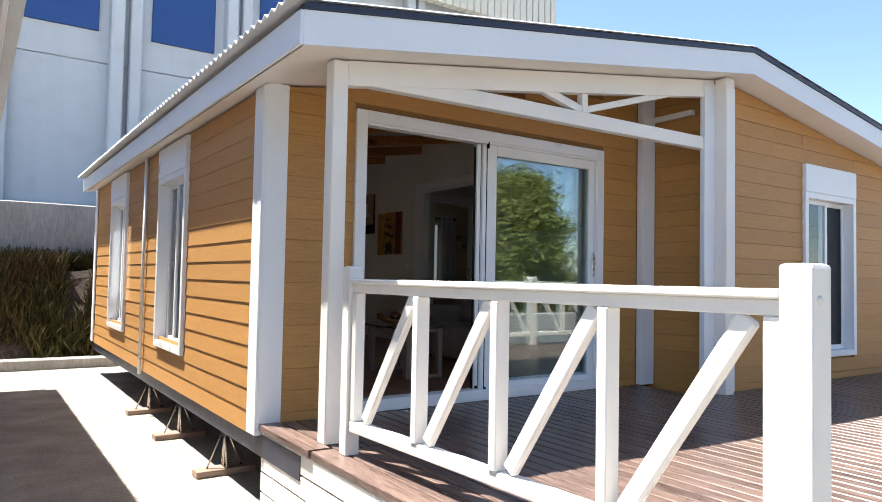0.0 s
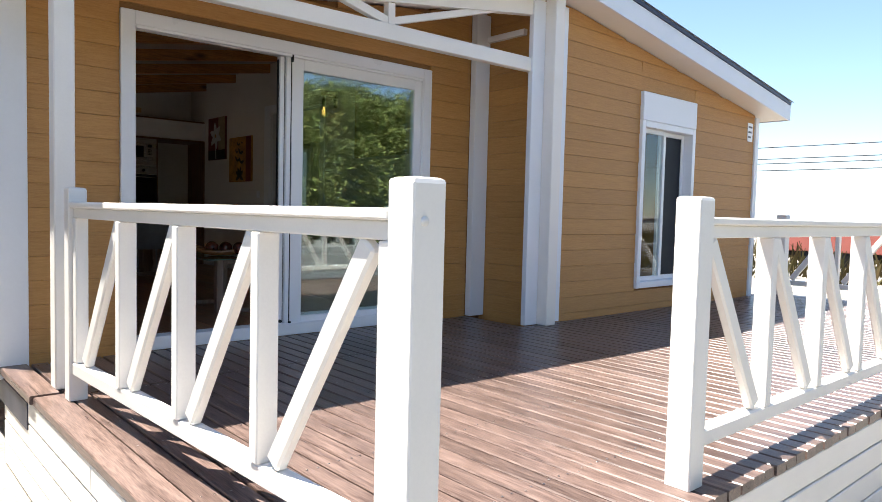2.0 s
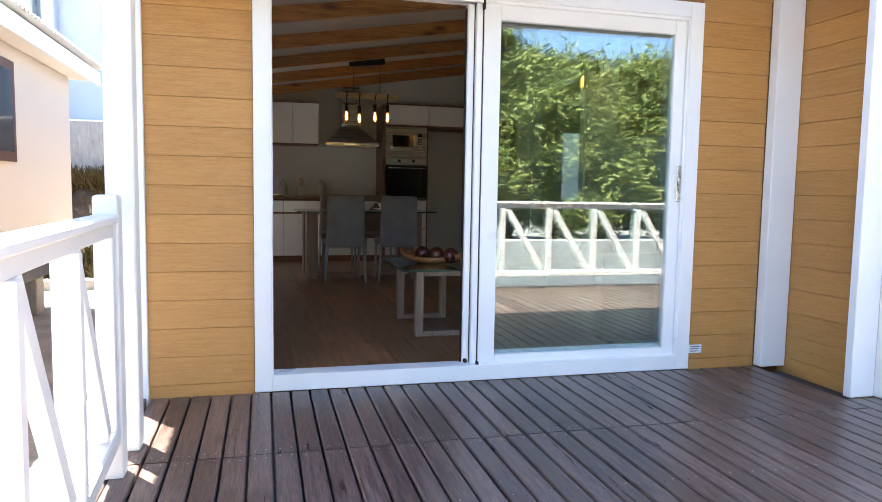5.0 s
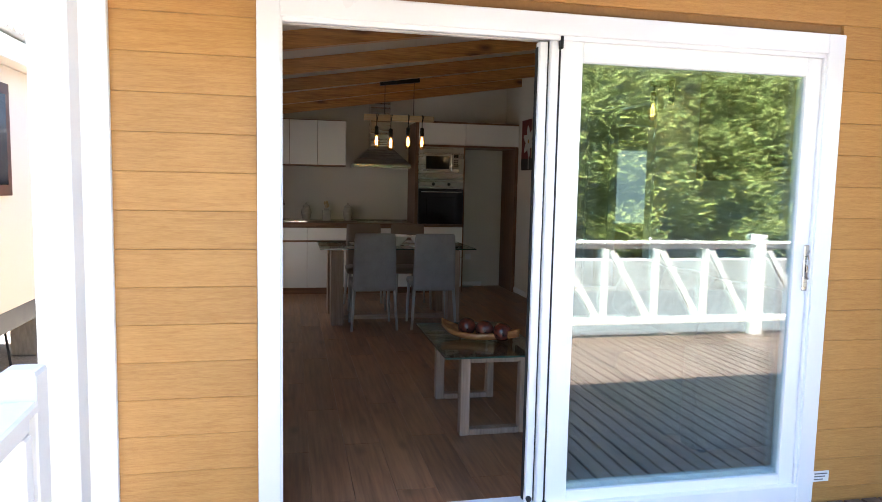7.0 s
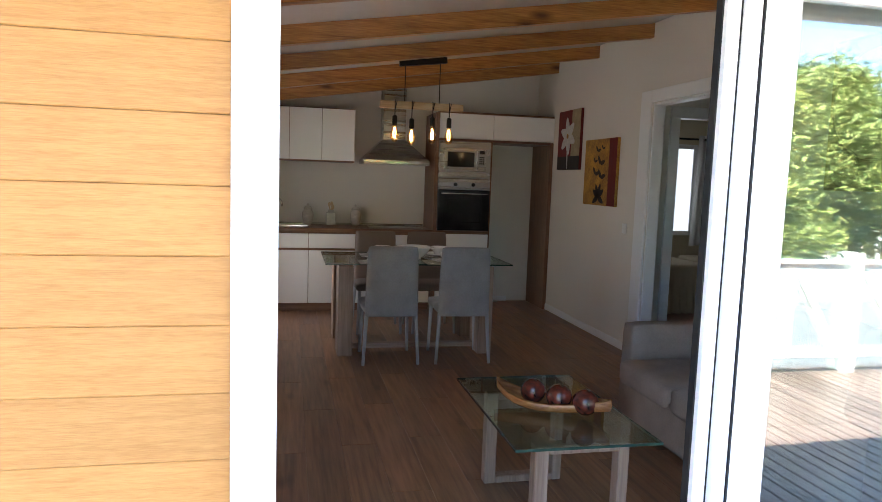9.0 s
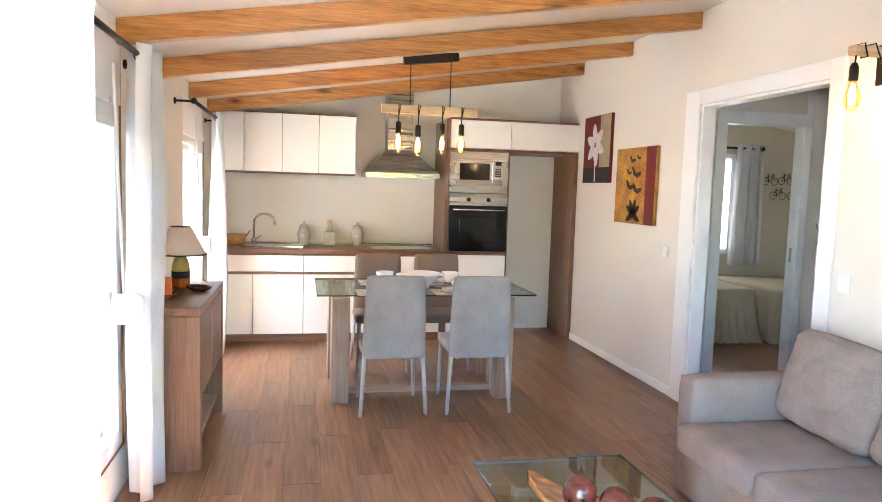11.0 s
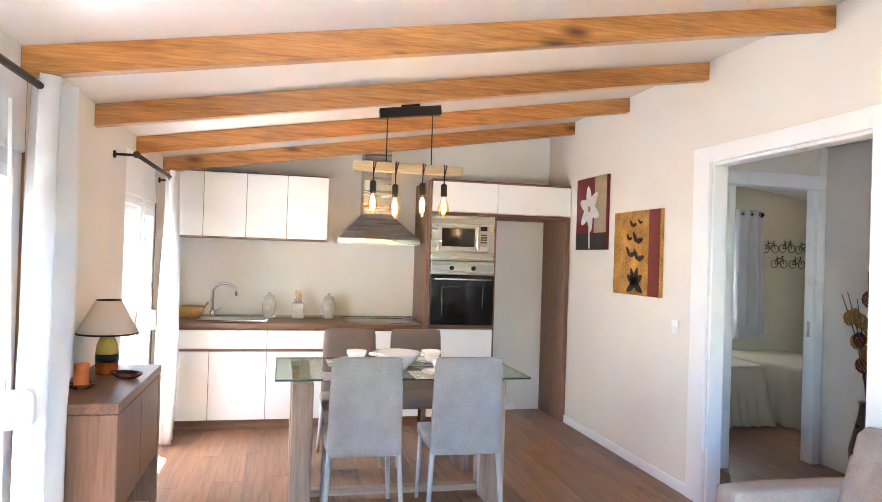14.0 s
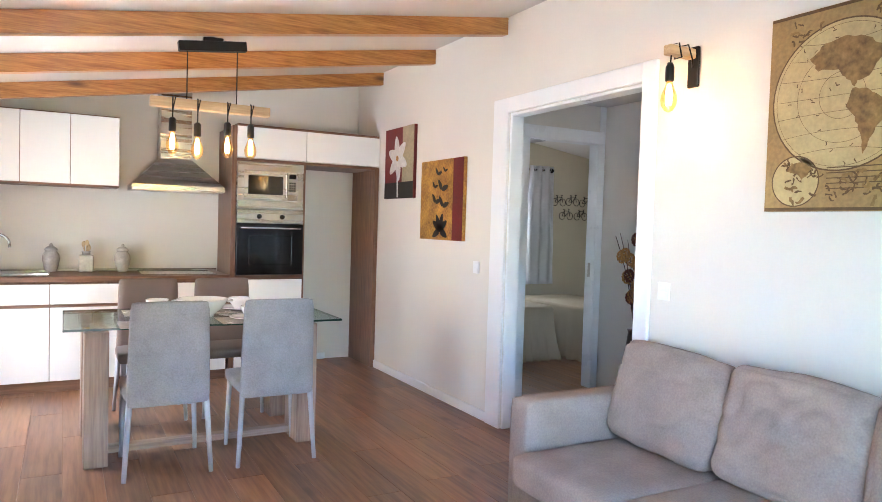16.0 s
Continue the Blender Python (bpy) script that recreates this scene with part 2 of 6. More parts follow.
BULBGLASS = glass("amber_bulb_glass", (1.0, 0.80, 0.50), 0.06)


# ---- mesh helpers ----
def bm_box(bm, x0, x1, y0, y1, z0, z1, bevel=0.0, seg=1):
    tmp = bmesh.new()
    bmesh.ops.create_cube(tmp, size=1.0)
    for v in tmp.verts:
        v.co = Vector(((x0 + x1) / 2 + v.co.x * (x1 - x0), (y0 + y1) / 2 + v.co.y * (y1 - y0), (z0 + z1) / 2 + v.co.z * (z1 - z0)))
    if bevel:
        bmesh.ops.bevel(tmp, geom=tmp.edges[:], offset=bevel, segments=seg, affect="EDGES", profile=0.5)
    add_to(bm, tmp)


def add_to(bm, tmp, m=None):
    if m is not None:
        bmesh.ops.transform(tmp, matrix=m, verts=tmp.verts)
    me = bpy.data.meshes.new("tmp")
    tmp.to_mesh(me)
    tmp.free()
    bm.from_mesh(me)
    bpy.data.meshes.remove(me)


def box(x0, x1, y0, y1, z0, z1, bevel=0.004, seg=1):
    bm = bmesh.new()
    bm_box(bm, x0, x1, y0, y1, z0, z1, bevel, seg)
    return bm


def beam(p, q, w, h, bevel=0.004, up=(0, 0, 1)):
    """A straight bar from p to q, w wide and h high."""
    p, q = Vector(p), Vector(q)
    d = q - p
    bm = bmesh.new()
    bm_box(bm, -w / 2, w / 2, 0, d.length, -h / 2, h / 2, bevel)
    y = d.normalized()
    x = y.cross(Vector(up)).normalized()
    z = x.cross(y)
    m = Matrix((x, y, z)).transposed().to_4x4()
    m.translation = p
    bmesh.ops.transform(bm, matrix=m, verts=bm.verts)
    return bm


def prism(points, axis, a, b):
    """Extrude a polygon of 2D points along an axis from a to b. Axis 'y': points are (x, z); 'x': (y, z); 'z': (x, y)."""
    bm = bmesh.new()
    put = {"y": lambda u, v, w: (u, w, v), "x": lambda u, v, w: (w, u, v), "z": lambda u, v, w: (u, v, w)}[axis]
    lo = [bm.verts.new(put(u, v, a)) for u, v in points]
    hi = [bm.verts.new(put(u, v, b)) for u, v in points]
    k = len(points)
    bm.faces.new(lo)
    bm.faces.new(hi[::-1])
    for i in range(k):
        bm.faces.new((lo[i], hi[i], hi[(i + 1) % k], lo[(i + 1) % k]))
    bmesh.ops.recalc_face_normals(bm, faces=bm.faces)
    return bm


def lathe(profile, steps=24, cx=0, cy=0, cz=0):
    """Turn a profile of (radius, height) round the upright axis."""
    bm = bmesh.new()
    rings = []
    for r, z in profile:
        rings.append([bm.verts.new((cx + r * math.cos(2 * math.pi * i / steps), cy + r * math.sin(2 * math.pi * i / steps), cz + z)) for i in range(steps)])
    for a, b in zip(rings, rings[1:]):
        for i in range(steps):
            bm.faces.new((a[i], a[(i + 1) % steps], b[(i + 1) % steps], b[i]))
    for ring, flip in ((rings[0], True), (rings[-1], False)):
        if (ring[0].co - ring[steps // 2].co).length > 1e-4:
            bm.faces.new(ring[::-1] if flip else ring)
    for f in bm.faces:
        f.smooth = True
    bmesh.ops.recalc_face_normals(bm, faces=bm.faces)
    return bm


def tube(points, r, steps=8, closed=False):
    """A round bar through points."""
    pts = [Vector(p) for p in points]
    bm = bmesh.new()
    rings = []
    for i, p in enumerate(pts):
        a = pts[i - 1] if i else pts[0]
        b = pts[i + 1] if i + 1 < len(pts) else pts[-1]
        d = (b - a).normalized()
        u = d.cross(Vector((0, 0, 1)) if abs(d.z) < 0.9 else Vector((1, 0, 0))).normalized()
        v = d.cross(u)
        rr = r[i] if isinstance(r, (list, tuple)) else r
        rings.append([bm.verts.new(p + u * rr * math.cos(2 * math.pi * k / steps) + v * rr * math.sin(2 * math.pi * k / steps)) for k in range(steps)])
    for a, b in zip(rings, rings[1:]):
        for k in range(steps):
            bm.faces.new((a[k], a[(k + 1) % steps], b[(k + 1) % steps], b[k]))
    bm.faces.new(rings[0][::-1])
    bm.faces.new(rings[-1])
    for f in bm.faces:
        f.smooth = True
    bmesh.ops.recalc_face_normals(bm, faces=bm.faces)
    return bm


def ball(r, c=(0, 0, 0), s=(1, 1, 1), sub=3):
    bm = bmesh.new()
    bmesh.ops.create_icosphere(bm, subdivisions=sub, radius=r)
    for v in bm.verts:
        v.co = Vector((v.co.x * s[0] + c[0], v.co.y * s[1] + c[1], v.co.z * s[2] + c[2]))
    for f in bm.faces:
        f.smooth = True
    return bm


def mesh_of(name, bm, mat):
    me = bpy.data.meshes.new(name)
    bm.to_mesh(me)
    bm.free()
    if mat:
        me.materials.append(mat)
    return me


def part(name, bm, mat, parent=None, label=""):
    ob = new(name, mesh_of(name, bm, mat))
    if parent:
        ob.parent = parent
    if label:
        ob["label"] = label
    return ob


def thing(name, label, category, at=(0, 0, 0), group="", kind="", turn=0):
    ob = new(name)
    ob.empty_display_size = 0.1
    ob.matrix_basis = pose(*at, 0, 0, turn)
    return tagged(ob, label, category, group, kind)


def solid(name, bm, mat, label, category, group="", kind=""):
    return tagged(part(name, bm, mat), label, category, group, kind)


def joined(*bms):
    out = bmesh.new()
    for b in bms:
        add_to(out, b)
    return out

# ---- sizes of the place ----
FLOOR = 0.04           # the room's floor over the deck, which lies at 0
GRADE = -0.55          # the ground
X_OUT, X_IN = -0.65, -0.55
X_WING, X_ROOM, X_END = 3.13, 3.0, 7.17
Y_WING, Y_BACK_IN, Y_END = -0.68, 6.50, 7.10
RIDGE_X, EAVE_L, EAVE_R, ROOF_FRONT, ROOF_BACK = 3.32, -0.80, 7.44, -0.95, 7.35
PITCH = 0.1475
DECK_L, DECK_R, DECK_F = -0.63, 7.75, -3.44


def under(x):
    """The height of the roof's underside."""
    return 2.147 + PITCH * ((x - EAVE_L) if x < RIDGE_X else (EAVE_R - x))


def ceil_z(x):
    return 2.81 + 0.155 * (min(x, X_ROOM) - X_ROOM)


# ---- ground ----
bm = bmesh.new()
bmesh.ops.create_grid(bm, x_segments=60, y_segments=60, size=1)
for v in bm.verts:
    v.co = Vector((math.copysign(abs(v.co.x) ** 3, v.co.x) * 900, math.copysign(abs(v.co.y) ** 3, v.co.y) * 900, GRADE))
solid("ground", bm, GROUND, "pale gravel and worn asphalt yard", "ground", kind="structure")

# ---- house walls (backing) ----
def wall(name, bm, mat, label):
    return solid(name, bm, mat, label, "wall", kind="structure")


south = wall("wall_south", joined(
    box(X_OUT + 0.02, 0.0, 0.018, 0.12, -0.06, under(X_OUT) + 0.02, 0),
    box(2.49, X_WING + 0.02, 0.018, 0.12, -0.06, 2.70, 0),
    prism([(0.0, 2.12), (2.49, 2.12), (2.49, under(2.49)), (0.0, under(0.0))], "y", 0.018, 0.12)), SIDING_BACK, "porch wall clad in ochre timber boards")
recess = wall("wall_recess", box(X_WING + 0.018, X_WING + 0.10, Y_WING + 0.02, 0.018, -0.06, 2.69, 0), SIDING_BACK, "side wall of the porch recess, clad in ochre boards")
wing = wall("wall_wing", joined(
    prism([(X_WING + 0.02, -0.06), (4.62, -0.06), (4.62, under(4.62)), (RIDGE_X, under(RIDGE_X)), (X_WING + 0.02, under(X_WING))], "y", Y_WING + 0.018, Y_WING + 0.12),
    prism([(5.65, -0.06), (X_END - 0.02, -0.06), (X_END - 0.02, under(X_END)), (5.65, under(5.65))], "y", Y_WING + 0.018, Y_WING + 0.12),
    box(4.62, 5.65, Y_WING + 0.018, Y_WING + 0.12, -0.06, 0.22, 0),
    prism([(4.62, 2.16), (5.65, 2.16), (5.65, under(5.65)), (4.62, under(4.62))], "y", Y_WING + 0.018, Y_WING + 0.12)), SIDING_BACK, "front wall of the wing clad in ochre boards")
W1, W2 = (1.86, 2.90), (4.60, 5.68)
WZ = (0.24, 2.15)
west = wall("wall_west", joined(
    box(X_OUT + 0.018, X_OUT + 0.1, 0.02, W1[0], -0.06, 2.15, 0), box(X_OUT + 0.018, X_OUT + 0.1, W1[1], W2[0], -0.06, 2.15, 0),
    box(X_OUT + 0.018, X_OUT + 0.1, W2[1], Y_END, -0.06, 2.15, 0),
    box(X_OUT + 0.018, X_OUT + 0.1, W1[0], W1[1], -0.06, WZ[0], 0), box(X_OUT + 0.018, X_OUT + 0.1, W2[0], W2[1], -0.06, WZ[0], 0)), SIDING_BACK, "long side wall clad in ochre boards")
wall("wall_north", prism([(X_OUT, -0.06), (X_END, -0.06), (X_END, under(X_END)), (RIDGE_X, under(RIDGE_X)), (X_OUT, under(X_OUT))], "y", 6.98, Y_END), SIDING_BACK, "rear wall of the house")
wall("wall_east", box(X_END - 0.12, X_END, Y_WING + 0.13, 6.97, -0.06, 2.16, 0), SIDING_BACK, "far end wall of the house")
solid("house_underside", box(X_OUT + 0.02, X_END, Y_WING + 0.03, Y_END - 0.01, -0.20, -0.065, 0), FLASH_SHADE, "dark steel chassis under the house", "chassis", kind="structure")

# ---- roof ----
def roof_side(x0, x1, name):
    """A corrugated sheet from eave to ridge, with waves along the house."""
    b = bmesh.new()
    ny = int((ROOF_BACK - ROOF_FRONT) / 0.0265)
    rows = []
    for i in range(ny + 1):
        y = ROOF_FRONT - 0.02 + i * (ROOF_BACK - ROOF_FRONT) / ny
        w = 0.016 * math.sin(i * math.pi / 2)
        rows.append([b.verts.new((x, y, under(x) + 0.235 + w)) for x in (x0, RIDGE_X)] + [b.verts.new((x, y, under(x) + 0.228 + w)) for x in (RIDGE_X, x0)])
    for p, q in zip(rows, rows[1:]):
        for k in range(4):
            b.faces.new((p[k], q[k], q[(k + 1) % 4], p[(k + 1) % 4]))
    bmesh.ops.recalc_face_normals(b, faces=b.faces)
    return part(name, b, ROOF, roof, "white corrugated sheet")


roof = thing("roof", "low gabled roof with white fascia boards and corrugated sheets", "roof", kind="structure")
part("soffit", prism([(EAVE_L + 0.02, under(EAVE_L) + 0.01), (RIDGE_X, under(RIDGE_X) + 0.01), (RIDGE_X, under(RIDGE_X) + 0.16), (EAVE_L + 0.02, under(EAVE_L) + 0.16)], "y", ROOF_FRONT + 0.022, 0.12), WHITE, roof, "white boarded soffit")
part("soffit", prism([(EAVE_L + 0.02, under(EAVE_L) + 0.01), (X_IN - 0.03, under(X_IN - 0.03) + 0.01), (X_IN - 0.03, under(X_IN - 0.03) + 0.19), (EAVE_L + 0.02, under(EAVE_L) + 0.19)], "y", 0.121, ROOF_BACK - 0.02), WHITE, roof, "white boarded soffit")
part("roof_deck", prism([(X_IN - 0.029, under(X_IN) + 0.14), (RIDGE_X, under(RIDGE_X) + 0.14), (RIDGE_X, under(RIDGE_X) + 0.19), (X_IN - 0.029, under(X_IN) + 0.19)], "y", 0.121, ROOF_BACK - 0.02), WHITE, roof, "boarding over the room")
part("soffit", prism([(RIDGE_X, under(RIDGE_X) + 0.01), (EAVE_R - 0.02, under(EAVE_R) + 0.01), (EAVE_R - 0.02, under(EAVE_R) + 0.16), (RIDGE_X, under(RIDGE_X) + 0.16)], "y", ROOF_FRONT + 0.022, ROOF_BACK - 0.02), WHITE, roof, "white boarded soffit")
for xa, xb in ((EAVE_L, RIDGE_X), (RIDGE_X, EAVE_R)):
    part("fascia", prism([(xa, under(xa)), (xb, under(xb)), (xb, under(xb) + 0.185), (xa, under(xa) + 0.185)], "y", ROOF_FRONT, ROOF_FRONT + 0.022), TRIM, roof, "white fascia board")
    part("flashing", prism([(xa, under(xa) + 0.187), (xb, under(xb) + 0.187), (xb, under(xb) + 0.222), (xa, under(xa) + 0.222)], "y", ROOF_FRONT - 0.012, ROOF_FRONT + 0.06), FLASH_SHADE, roof, "dark metal verge flashing")
part("fascia", box(EAVE_L - 0.022, EAVE_L, ROOF_FRONT, ROOF_BACK, under(EAVE_L), under(EAVE_L) + 0.185), TRIM, roof, "white eaves board")
part("fascia", box(EAVE_R, EAVE_R + 0.022, ROOF_FRONT, ROOF_BACK, under(EAVE_R), under(EAVE_R) + 0.185), TRIM, roof, "white eaves board")
roof_side(EAVE_L - 0.10, RIDGE_X, "roof_sheet")
roof_side(EAVE_R + 0.06, RIDGE_X, "roof_sheet")

# ---- white trims of the house ----
def trim(bm, label, name="trim"):
    return solid(name, bm, TRIM, label, "trim", kind="structure")


trim(joined(box(-0.655, -0.50, -0.022, 0.017, -0.07, under(-0.5) - 0.002, 0.003), box(-0.672, -0.655, -0.022, 0.14, -0.07, under(X_OUT) - 0.002, 0.003)), "white corner board of the house")
trim(box(-0.672, -0.652, 6.96, Y_END + 0.02, -0.07, under(X_OUT) - 0.002), "white corner board of the house")
trim(box(2.955, X_WING - 0.002, -0.07, -0.002, 0.0, 2.69), "white pilaster board in the porch recess")
trim(joined(box(2.97, 3.119, -0.715, -0.665, 0.0, 2.68), box(3.24, 3.43, -0.705, -0.66, 0.0, 2.70)), "white corner boards of the wing")
trim(box(7.10, 7.19, -0.70, -0.66, -0.06, 2.17), "white corner board of the wing")
solid("porch_post", box(3.12, 3.24, -0.82, -0.706, 0.0, under(3.12) - 0.003, 0.006), WHITE, "square white porch post beside the wing wall", "post", "porch posts")
solid("porch_post", box(-0.52, -0.425, -0.73, -0.63, 0.0, under(-0.52) - 0.003, 0.006), WHITE, "square white porch post standing on the deck", "post", "porch posts")
truss = thing("porch_truss", "white timber tie beam and braces across the porch", "truss")
part("tie_beam", beam((-0.424, -0.66, 2.13), (3.12, -0.66, 2.155), 0.07, 0.108), WHITE, truss)
part("header", prism([(-0.424, under(-0.424) - 0.15), (3.12, under(3.12) - 0.15), (3.12, under(3.12) - 0.004), (-0.424, under(-0.424) - 0.004)], "y", -0.70, -0.63), WHITE, truss, "white sloping header board")
part("king_post", box(1.515, 1.575, -0.69, -0.63, 2.195, under(1.545) - 0.152), WHITE, truss)
part("brace", beam((1.52, -0.66, 2.215), (0.88, -0.66, 2.37), 0.05, 0.06), WHITE, truss)
part("brace", beam((1.57, -0.66, 2.225), (3.05, -0.66, 2.66), 0.05, 0.05), WHITE, truss)
solid("downpipe", tube([(X_OUT - 0.025, 3.52, 2.18), (X_OUT - 0.025, 3.52, -0.12)], 0.018), PVC, "thin white downpipe on the side wall", "pipe")


# ---- sliding door ----
def profile_frame(parent, name, x0, x1, z0, z1, w, y0, y1, mat=PVC, axis="y", bottom=None, label=""):
    """A rectangular frame as one mesh; w is the width of its bars."""
    bt = w if bottom is None else bottom
    bs = [(x0, x0 + w, z0, z1), (x1 - w, x1, z0, z1), (x0 + w, x1 - w, z1 - w, z1), (x0 + w, x1 - w, z0, z0 + bt)]
    b = bmesh.new()
    for a, c, e, f in bs:
        if axis == "y":
            bm_box(b, a, c, y0, y1, e, f, 0.003)
        else:
            bm_box(b, y0, y1, a, c, e, f, 0.003)
    return part(name, b, mat, parent, label)


door = thing("door_1", "open white sliding patio door with one glazed leaf", "door", kind="structure")
profile_frame(door, "door_frame", 0.0, 2.49, 0.0, 2.12, 0.085, -0.02, 0.10, label="white outer frame")
profile_frame(door, "door_track", 0.07, 2.42, 0.055, 2.04, 0.022, -0.008, 0.012, label="white outer rail")
sash = profile_frame(door, "sash", 1.185, 2.425, 0.045, 2.035, 0.095, 0.014, 0.048, bottom=0.085, label="white sliding leaf")
part("pane", box(1.27, 2.34, 0.028, 0.034, 0.12, 1.95, 0), DOORGLASS, sash).visible_shadow = False
sash2 = profile_frame(door, "sash", 1.145, 2.40, 0.06, 2.02, 0.06, 0.056, 0.088, bottom=0.085, label="second white leaf slid behind the first")
part("pane", box(1.20, 2.345, 0.069, 0.075, 0.14, 1.96, 0), DOORGLASS, sash2).visible_shadow = False
part("gasket", joined(box(1.139, 1.144, 0.045, 0.09, 0.06, 2.02, 0), box(1.180, 1.184, 0.016, 0.04, 0.05, 2.03, 0), box(1.10, 1.104, 0.06, 0.085, 0.07, 2.0, 0)), RUBBER, door, "black brush seal")
part("track_cover", box(1.104, 1.1385, 0.04, 0.09, 0.06, 2.02), PVC, door)
part("meeting_strip", box(1.1445, 1.1795, 0.018, 0.055, 0.05, 2.03), PVC, door)
for za, zb2 in ((0.05, 0.10), (1.985, 2.035)):
    part("end_clip", box(1.172, 1.1845, -0.012, 0.0135, za, zb2, 0.002), RUBBER, door, "black plastic end clip")
part("roller_stop", tube([(1.118, 0.028, 0.10), (1.118, 0.039, 0.10)], 0.012, 12), RUBBER, door, "black rubber stop")
part("door_handle", joined(box(2.375, 2.402, 0.004, 0.014, 0.99, 1.20, 0.004), tube([(2.388, -0.006, 1.17), (2.36, -0.03, 1.16), (2.36, -0.03, 1.06), (2.385, -0.012, 1.05)], 0.006)), STEEL, door, "metal handle with a key hanging in it")

# ---- windows ----
def window(name, along, a, b, z0, z1, face, out, label, pane=GLASS):
    """A sliding window with its shutter box; along 'y' lies in a wall that faces y, 'x' in one that faces x. out: sign of the outside."""
    w = thing(name, label, "window", kind="structure")
    ax = along

    def slab(nm, u0, u1, d0, d1, e, f, mat, bv=0.003, par=None, lab=""):
        lo, hi = sorted((face + out * d0, face + out * d1))
        bb = box(u0, u1, lo, hi, e, f, bv) if ax == "y" else box(lo, hi, u0, u1, e, f, bv)
        return part(nm, bb, mat, par or w, lab)

    zb = z1 - 0.28
    slab("shutter_box", a, b, -0.10, 0.035, zb, z1, PVC, 0.006, None, "white roller shutter box")
    for nm, u0, u1, e, f in (("window_frame", a, a + 0.06, z0, zb - 0.001), ("window_frame", b - 0.06, b, z0, zb - 0.001), ("window_frame", a + 0.061, b - 0.061, zb - 0.06, zb - 0.001), ("window_sill", a + 0.061, b - 0.061, z0, z0 + 0.06)):
        slab(nm, u0, u1, -0.09, 0.03, e, f, PVC)
    mid = (a + b) / 2
    for u0, u1, dd in ((a + 0.062, mid + 0.03, -0.035), (mid - 0.03, b - 0.062, -0.07)):
        s = slab("sash", u0, u0 + 0.045, dd - 0.028, dd, z0 + 0.062, zb - 0.062, PVC, 0.003, None, "white sash")
        slab("sash_rail", u1 - 0.045, u1, dd - 0.028, dd, z0 + 0.062, zb - 0.062, PVC, 0.003, s)
        slab("sash_rail", u0 + 0.046, u1 - 0.046, dd - 0.028, dd, zb - 0.107, zb - 0.062, PVC, 0.003, s)
        slab("sash_rail", u0 + 0.046, u1 - 0.046, dd - 0.028, dd, z0 + 0.062, z0 + 0.107, PVC, 0.003, s)
        p = slab("pane", u0 + 0.04, u1 - 0.04, dd - 0.018, dd - 0.012, z0 + 0.10, zb - 0.10, pane, 0, s)
        p.visible_shadow = False
    return w


window("window_1", "x", W1[0], W1[1], WZ[0], WZ[1], X_OUT, -1, "tall white sliding window with a roller shutter box", SIDEGLASS)
window("window_2", "x", W2[0], W2[1], WZ[0], WZ[1], X_OUT, -1, "tall white sliding window with a roller shutter box", SIDEGLASS)
wing_window = window("window_3", "y", 4.62, 5.65, 0.22, 2.16, Y_WING, -1, "tall white sliding window with a half closed shutter")
# near-black panel added to make this window's right half look dark
PANE_DARK = material("dark_pane_backing", (0.012, 0.013, 0.022), 0.6, vary=0.2, scale=8)
part("pane_darkener", box(5.14, 5.545, Y_WING + 0.082, Y_WING + 0.088, 0.31, 1.80, 0), PANE_DARK, wing_window, "dark panel added behind the sash to darken the pane")

# ---- deck ----
deck = thing("deck", "raised terrace of worn brown grooved deck boards", "deck", kind="structure")
part("deck_frame", box(DECK_L + 0.03, DECK_R - 0.03, DECK_F + 0.04, -0.03, -0.16, -0.045, 0), FLASH_SHADE, deck, "dark joists under the boards")
# dark block in place of the shade under the deck
part("skirt_shade_block", box(DECK_L + 0.04, DECK_R - 0.04, DECK_F + 0.05, -0.7, GRADE, -0.17, 0), FLASH_SHADE, deck, "dark block standing in for the shade behind the skirting")


# ---- balustrades ----
def post(x, y, h=1.0, w=0.12, z=0.0, group="balustrade posts"):
    b = prism([(-w / 2, -w / 2), (w / 2, -w / 2), (w / 2, w / 2), (-w / 2, w / 2)], "z", 0, h)
    bmesh.ops.bevel(b, geom=[e for e in b.edges if min(v.co.z for v in e.verts) > h - 0.01], offset=0.014, segments=2, affect="EDGES", profile=0.5)
    bmesh.ops.bevel(b, geom=[e for e in b.edges if abs(e.verts[0].co.z - e.verts[1].co.z) > 0.5], offset=0.004, segments=1, affect="EDGES", profile=0.5)
    t = part("post", b, WHITE)
    t.name = "balustrade_post"
    t.matrix_basis = pose(x, y, z)
    return tagged(t, "square white timber balustrade post standing on the deck", "post", group)


